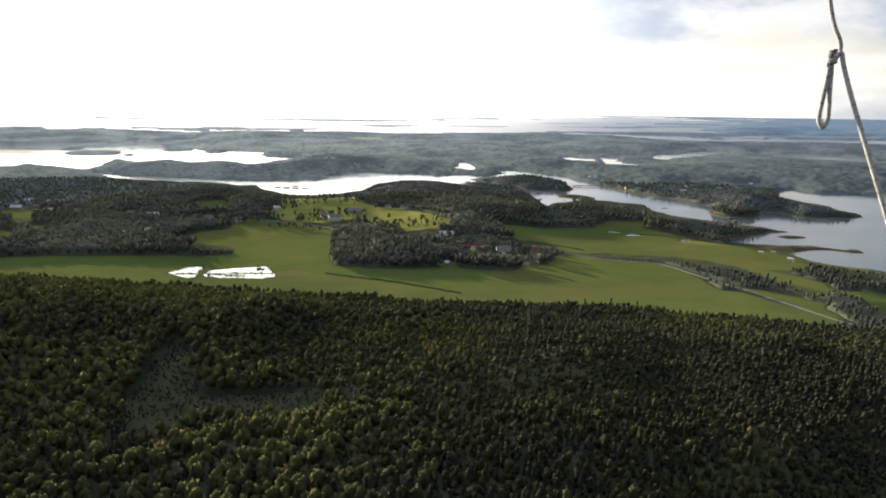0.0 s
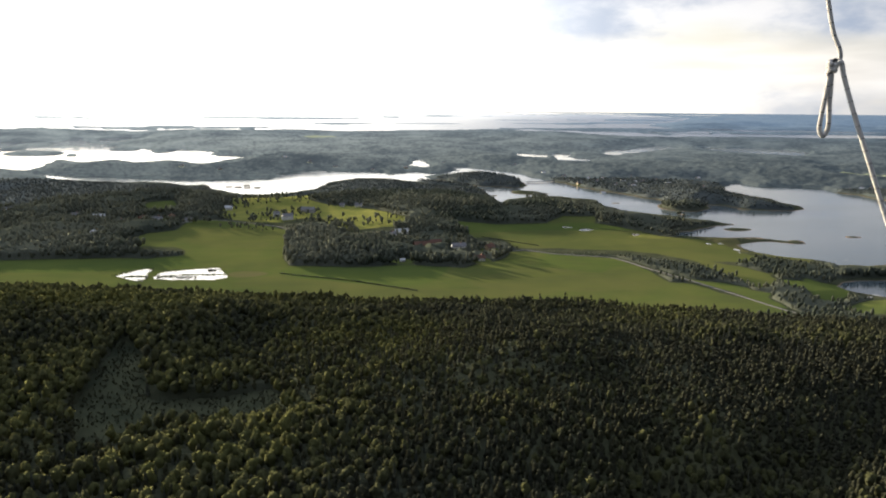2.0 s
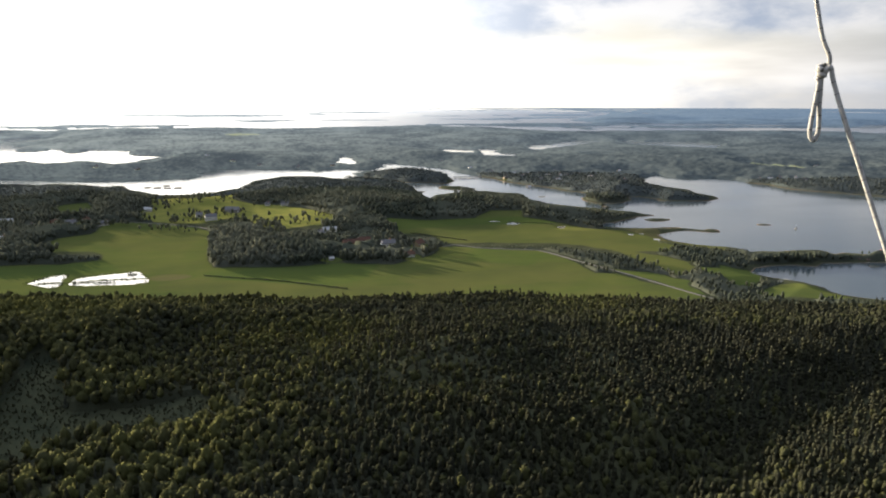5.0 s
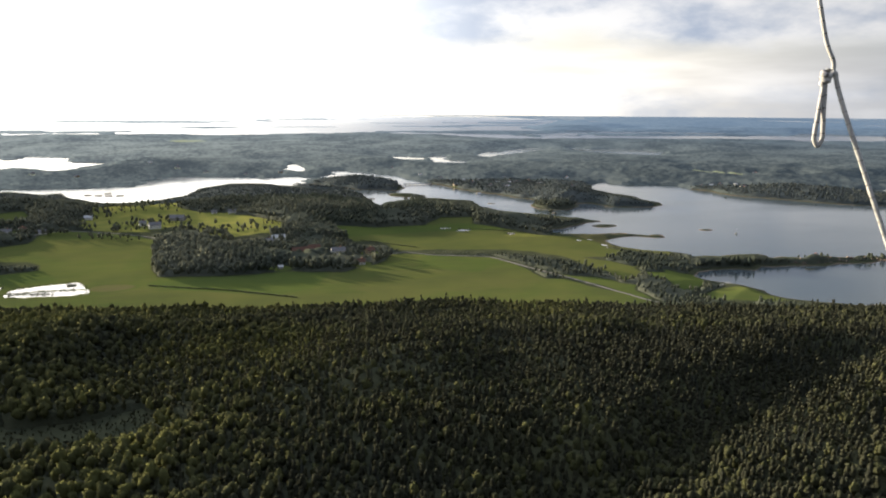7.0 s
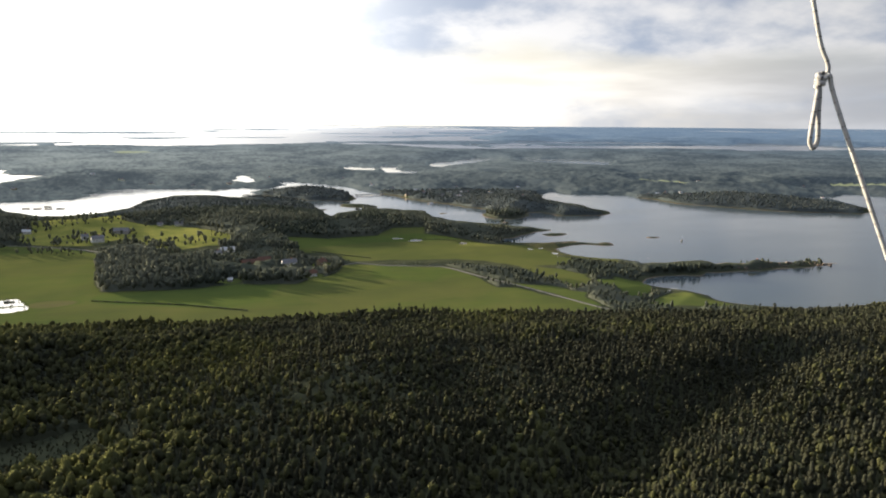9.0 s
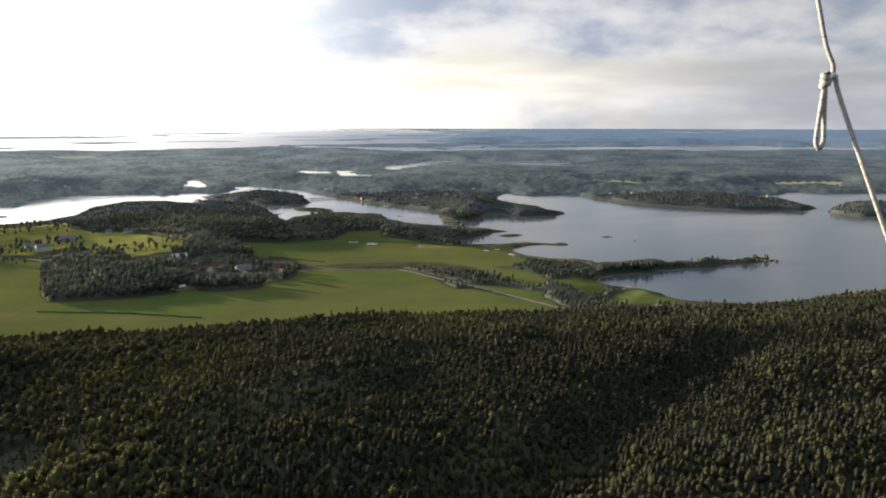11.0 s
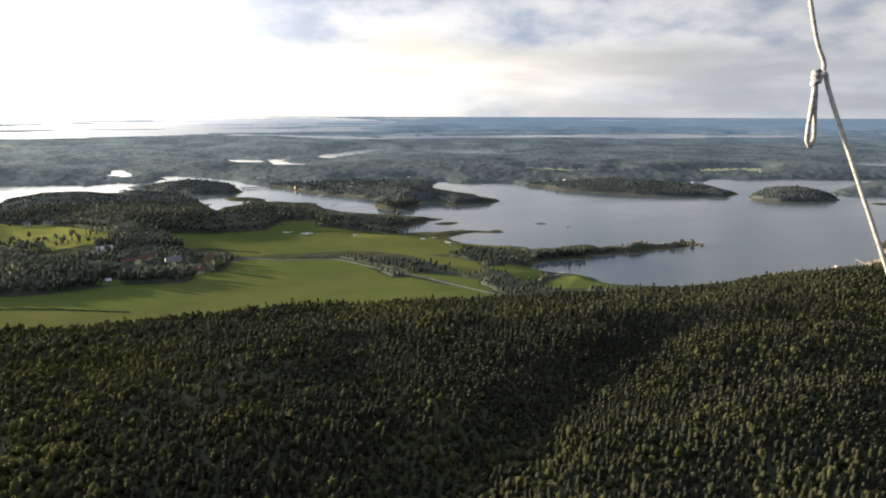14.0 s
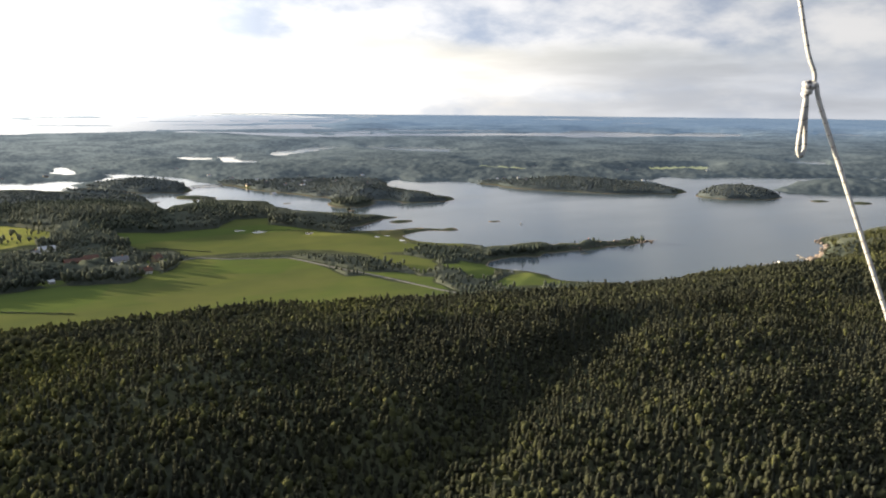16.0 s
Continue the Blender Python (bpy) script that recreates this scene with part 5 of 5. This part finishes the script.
HOUSES = [(-143, 920, 20, 16, 9, 6.0, WHITE_BOARD, SLATE, "large white wooden farmhouse among garden trees", "house"), (-123, 976, -15, 22, 10, 4.5, GREY_BOARD, SLATE, "long grey wooden barn on the pasture slope", "barn"),
          (-231, 979, 5, 11, 7, 3.5, WHITE_BOARD, SHEET_METAL, "small white cottage beside the farm road", "house"), (-7, 790, 60, 13, 8, 5.0, WHITE_BOARD, SLATE, "white farmhouse with a grey roof among trees", "house"),
          (4, 816, 12, 18, 8, 3.8, WHITE_BOARD, SHEET_METAL, "long white farm building with a pale metal roof", "barn"), (63, 723, 8, 17, 9, 4.8, WHITE_BOARD, SLATE, "white farmhouse with a dark slate roof", "house"),
          (40, 746, 10, 14, 8, 4.2, GREY_BOARD, CLAY_TILE, "grey wooden outbuilding with a clay tile roof", "barn"), (25, 736, 15, 20, 8, 4.0, RED_BOARD, CLAY_TILE, "long red barn in the farmyard", "barn"),
          (79, 669, 5, 11, 7, 3.6, WHITE_BOARD, CLAY_TILE, "white cottage with a red tile roof at the field's edge", "house"), (95, 720, 40, 12, 8, 4.2, OCHRE_BOARD, CLAY_TILE, "ochre wooden house among birches", "house"),
          (-57, 1026, 10, 12, 7, 3.6, WHITE_BOARD, SLATE, "white cottage under the wooded ridge", "house"), (-81, 1030, -10, 8, 6, 3.0, WHITE_BOARD, SLATE, "small white shed at the wood's edge", "house"),
          (4, 664, 20, 5, 4, 2.4, GREY_BOARD, SHEET_METAL, "tiny grey field shed on the meadow", "shed"), (-378, 915, 15, 16, 9, 4.5, WHITE_BOARD, SHEET_METAL, "white farm building with a pale roof", "barn"),
          (-340, 885, 80, 12, 8, 4.0, GREY_BOARD, SLATE, "grey wooden house at the hamlet", "house"), (-301, 901, 10, 13, 8, 4.2, WHITE_BOARD, SLATE, "white wooden house at the hamlet", "house"),
          (-288, 912, 70, 12, 8, 4.2, WHITE_BOARD, CLAY_TILE, "white house with a red roof at the hamlet", "house"), (-534, 953, 10, 16, 9, 4.2, GREY_BOARD, SHEET_METAL, "grey barn with a shining metal roof", "barn"),
          (-530, 992, 30, 13, 8, 4.2, WHITE_BOARD, SLATE, "white farmhouse beside a western meadow", "house"), (-160, 940, 12, 10, 7, 5.0, WHITE_BOARD, SLATE, "tall white house among old garden trees", "house"),
          (-416, 936, 20, 11, 7, 3.6, WHITE_BOARD, SLATE, "white hamlet house behind birches", "house"), (-343, 817, -10, 10, 7, 3.6, WHITE_BOARD, SHEET_METAL, "white hamlet house with a pale roof", "house"),
          (-322, 908, 40, 10, 7, 3.4, RED_BOARD, CLAY_TILE, "red hamlet house with a tile roof", "house"), (-262, 898, 15, 10, 7, 3.4, WHITE_BOARD, SLATE, "small white house beside the farm road", "house"),
          (-601, 990, 8, 18, 8, 3.6, GREY_BOARD, SHEET_METAL, "long grey shed with a shining roof", "shed"), (-622, 1063, 15, 20, 8, 3.6, GREY_BOARD, SHEET_METAL, "long low greenhouse-like shed on a western field", "shed"),
          (546, 614, 10, 9, 6, 3.0, OCHRE_BOARD, SLATE, "small ochre cabin on the rocky causeway", "house"), (-659, 1195, 60, 10, 7, 3.6, RED_BOARD, SHEET_METAL, "red shed beside the gravel road", "shed")]
for hx, hy, turn, long, wide, high, walls, roofing, label, name in HOUSES:
    house(hx, hy, turn, long * 0.85, wide * 0.85, high * 0.85, walls, roofing, label, name, chimney=name == "house")

# cottages on the far shores
r = np.random.RandomState(21)
for hx, hy in SPOTS:
    pale = r.rand() < 0.7
    house(hx, hy, r.uniform(-40, 40), r.uniform(7, 10), 5.5, r.uniform(2.8, 3.8), WHITE_BOARD if pale else OCHRE_BOARD, SLATE if r.rand() < 0.6 else SHEET_METAL,
          "small %s cottage among the trees by the fjord" % ("white" if pale else "ochre"), "cottage", True, 3)


# ---- the shore: rocks, jetties, boats ----
def boulder(bx, by, size, seed, label):
    r = np.random.RandomState(seed)
    v, f = ico(3)
    k = 1 + 0.30 * fbm(v[:, 0] + seed, v[:, 1] + v[:, 2], 0.8, 3)
    v = v * k[:, None] * np.array((1.0, 0.85, 0.62)) * size
    me = mesh_from("boulder", v, f, [GRANITE], None, None, False)
    ob = new("boulder", me)
    ob.matrix_world = pose(bx, by, max(height_at(bx, by), 0) + size * 0.18, 0, 0, r.rand() * 360)
    tagged(ob, label, "rock", "rocks on the shore")


r = np.random.RandomState(31)
for k in range(26):
    t = k / 25
    boulder(694 + 118 * t + r.normal() * 4, 434 + 20 * t + 50 * t * t + r.normal() * 3, r.uniform(1.4, 3.4) + 2.2 * (k < 7), k, "bare reddish granite rock on the headland shore")
for k in range(34):
    t = k / 33
    boulder(508 + 122 * t + r.normal() * 3, 603 - 8 * t + r.normal() * 3.5, r.uniform(0.8, 2.4), 90 + k, "low brown rock on the narrow causeway")
for k, (bx, by) in enumerate(((427, 344), (432, 347), (441, 345), (446, 349), (421, 341), (631, 352), (455, 352))):
    boulder(bx, by, r.uniform(3.2, 5.0), 200 + k, "bare pale granite outcrop rising out of the forest")
for k, (bx, by) in enumerate(((600, 604), (612, 600), (585, 600), (560, 607), (545, 612), (620, 596), (840, 470), (848, 474), (700, 400))):
    boulder(bx, by, r.uniform(0.8, 1.8), 60 + k, "bare granite rock at the water's edge")


def jetty(ax, ay, bx, by, label):
    long = math.hypot(bx - ax, by - ay)
    root = thing("jetty", label, "jetty", "jetties", at=pose(ax, ay, 0, 0, 0, math.degrees(math.atan2(by - ay, bx - ax))))
    for k in range(int(long / 1.2)):
        part("plank", box(bmesh.new(), k * 1.2, k * 1.2 + 1.1, -1.1, 1.1, 1.0, 1.12), TIMBER, root)
    part("beam", box(bmesh.new(), 0, long, -0.9, -0.7, 0.8, 0.998), TIMBER, root)
    part("beam", box(bmesh.new(), 0, long, 0.7, 0.9, 0.8, 0.998), TIMBER, root)
    for k in range(int(long / 6) + 1):
        for side in (-0.8, 0.8):
            part("post", box(bmesh.new(), k * 6, k * 6 + 0.25, side - 0.12, side + 0.12, -4.0, 0.8), TIMBER, root)


jetty(690, 436, 705, 460, "grey timber jetty below the granite headland")
jetty(643, 429, 628, 449, "grey timber jetty in the sheltered bay")
jetty(648, 430, 648, 447, "short timber jetty with a moored boat")


def boat(bx, by, turn, long, label, mast=False):
    root = thing("boat", label, "boat", at=pose(bx, by, 0, 0, 0, turn))
    bm = bmesh.new()
    rings = []
    for k in range(9):
        t = k / 8
        half = 0.17 * long * math.sin(math.pi * min(0.5 + 0.5 * t, 0.97)) if k else 0.14 * long
        rings.append([bm.verts.new((long * (t - 0.5), w * half, h)) for w, h in ((-1, 0.9), (-0.75, 0.1), (0, -0.3), (0.75, 0.1), (1, 0.9))])
    for p, q in zip(rings, rings[1:]):
        for c in range(4):
            bm.faces.new((p[c], q[c], q[c + 1], p[c + 1]))
        bm.faces.new((p[4], q[4], q[0], p[0]))
    bm.faces.new(rings[0]), bm.faces.new(rings[-1])
    bmesh.ops.recalc_face_normals(bm, faces=bm.faces)
    part("hull", bm, HULL, root)
    part("cabin", box(bmesh.new(), -long * 0.18, long * 0.12, -long * 0.09, long * 0.09, 0.88, 1.9), GREY_BOARD, root)
    if mast:
        part("mast", box(bmesh.new(), long * 0.1, long * 0.1 + 0.12, -0.06, 0.06, 1.9, long * 1.25), SHEET_METAL, root)


def mussel_raft(bx, by, turn):
    root = thing("mussel_raft", "dark timber mussel raft floating on the bright water", "raft", "mussel rafts in the fjord", at=pose(bx, by, 0, 0, 0, turn))
    for k in range(6):
        part("beam", box(bmesh.new(), -5.8 + 2.1 * k, -4.7 + 2.1 * k, -4.6, 4.6, 0.75, 1.15), BARK, root)
    for side in (-4.2, 0.0, 4.2):
        part("rail", box(bmesh.new(), -6.2, 6.2, side - 0.35, side + 0.35, 0.35, 0.75), BARK, root)
        part("float", box(bmesh.new(), -5.6, 5.6, side - 0.6, side + 0.6, -0.4, 0.35), GREY_BOARD, root)


for bx, by, turn in ((-316, 1349, 8), (-297, 1342, -4), (-279, 1334, 5), (-261, 1336, 2), (-288, 1373, 12)):
    mussel_raft(bx, by, turn)

# a low bridge over the strait
bridge = thing("bridge", "low pale concrete bridge over the narrow strait", "bridge", at=pose(262, 1429, 0, 0, 0, 3))
part("deck", box(bmesh.new(), -3, 58, -2.2, 2.2, 1.3, 1.9), GREY_BOARD, bridge)
for side in (-2.1, 2.0):
    part("railing", box(bmesh.new(), -3, 58, side, side + 0.1, 1.9, 2.7), SHEET_METAL, bridge)
for k in range(6):
    part("pier", box(bmesh.new(), 2 + 10 * k, 3.2 + 10 * k, -1.6, 1.6, -4, 1.3), GREY_BOARD, bridge)


boat(565, 770, 30, 5.5, "small white sailing boat at anchor on the grey water", True)
boat(655, 446, 70, 5.0, "small white motor boat moored at a jetty")
boat(510, 600, 10, 6, "small open boat lying in the calm bay")


# ---- the rope ----
def tube(line, thick, sides=14, taper=1.0):
    """A round cord along a line of points, with its length and turn as values for the braid."""
    p = [Vector(q) for q in line]
    v, along, turn_value, total = [], [], [], 0.0
    side = Vector((0.3, 0.9, 0.1))
    for i, q in enumerate(p):
        ahead = (p[min(i + 1, len(p) - 1)] - p[max(i - 1, 0)]).normalized()
        side = (side - ahead * side.dot(ahead)).normalized()
        other = ahead.cross(side)
        total += (q - p[i - 1]).length if i else 0.0
        k = thick * (1 + (taper - 1) * i / (len(p) - 1))
        for j in range(sides):
            a = 2 * math.pi * j / sides
            v.append(q + (side * math.cos(a) + other * math.sin(a)) * k)
            along.append(total), turn_value.append(j / sides)
    f = [(i * sides + j, i * sides + (j + 1) % sides, (i + 1) * sides + (j + 1) % sides, (i + 1) * sides + j) for i in range(len(p) - 1) for j in range(sides)]
    return np.array([q[:] for q in v]), np.array(f), {"along": along, "round": turn_value}


def spline(points, steps=14):
    """A smooth line through points."""
    q = [Vector(p) for p in points]
    q = [q[0] * 2 - q[1]] + q + [q[-1] * 2 - q[-2]]
    line = []
    for a, b, c, d in zip(q, q[1:], q[2:], q[3:]):
        for k in range(steps):
            t = k / steps
            line.append(0.5 * ((2 * b) + (c - a) * t + (2 * a - 5 * b + 4 * c - d) * t * t + (3 * b - a - 3 * c + d) * t ** 3))
    return line + [q[-2]]


rope = thing("rope", "pale braided rope with dark flecks, knotted with a hanging loop", "rope", at=Matrix.Translation(KNOT) @ pose(0, 0, 0, 0, 0, -15))


def rope_part(name, line, thick, taper=1.0):
    v, f, values = tube(line, thick, taper=taper)
    ob = new(name, mesh_from(name, v, f, [CORD], None, values, True))
    ob.parent = rope


TH = 0.0025


def along(start, way_of, steps):
    """Points down a straight, slightly sagging cord."""
    return [tuple(start[k] + way_of[k] * m for k in range(3)) for m in steps]


rope_part("upper_line", spline(along((0.0028, -0.0024, 0.010), (-0.2138, 0.1214, 1.0), (0.9, 0.6, 0.35, 0.18, 0.08, 0.03)) + [(0.0050, -0.002, 0.017), (0.0055, -0.001, 0.006), (0.001, 0.001, -0.002)]), TH * 0.95)
rope_part("lower_line", spline([(0.001, -0.002, -0.004), (0.0045, -0.004, 0.004), (0.0075, -0.004, 0.004), (0.0110, -0.005, -0.010)] + along((0.0046, -0.0023, 0.005), (0.3241, -0.2206, -1.0), (0.05, 0.10, 0.17, 0.25, 0.36, 0.5))), TH)
rope_part("loop", spline([(-0.0020, -0.001, -0.006), (-0.0030, -0.001, -0.018), (-0.0050, -0.002, -0.036), (-0.0072, -0.003, -0.056), (-0.0072, -0.003, -0.067), (-0.0030, -0.003, -0.0735), (0.0010, -0.003, -0.066), (0.0014, -0.002, -0.054), (0.0006, -0.001, -0.036), (0.0004, 0.0, -0.018), (0.0, 0.001, -0.006)]), TH)
coil = [(0.0030 * math.cos(a) * (1 + 0.12 * math.sin(1.7 * a)) - 0.0008, 0.0030 * math.sin(a), 0.0070 - 0.00085 * a + 0.0008 * math.sin(a)) for a in np.linspace(0, 5.2 * math.pi, 56)]
rope_part("knot", spline(coil, 3), TH * 1.12)
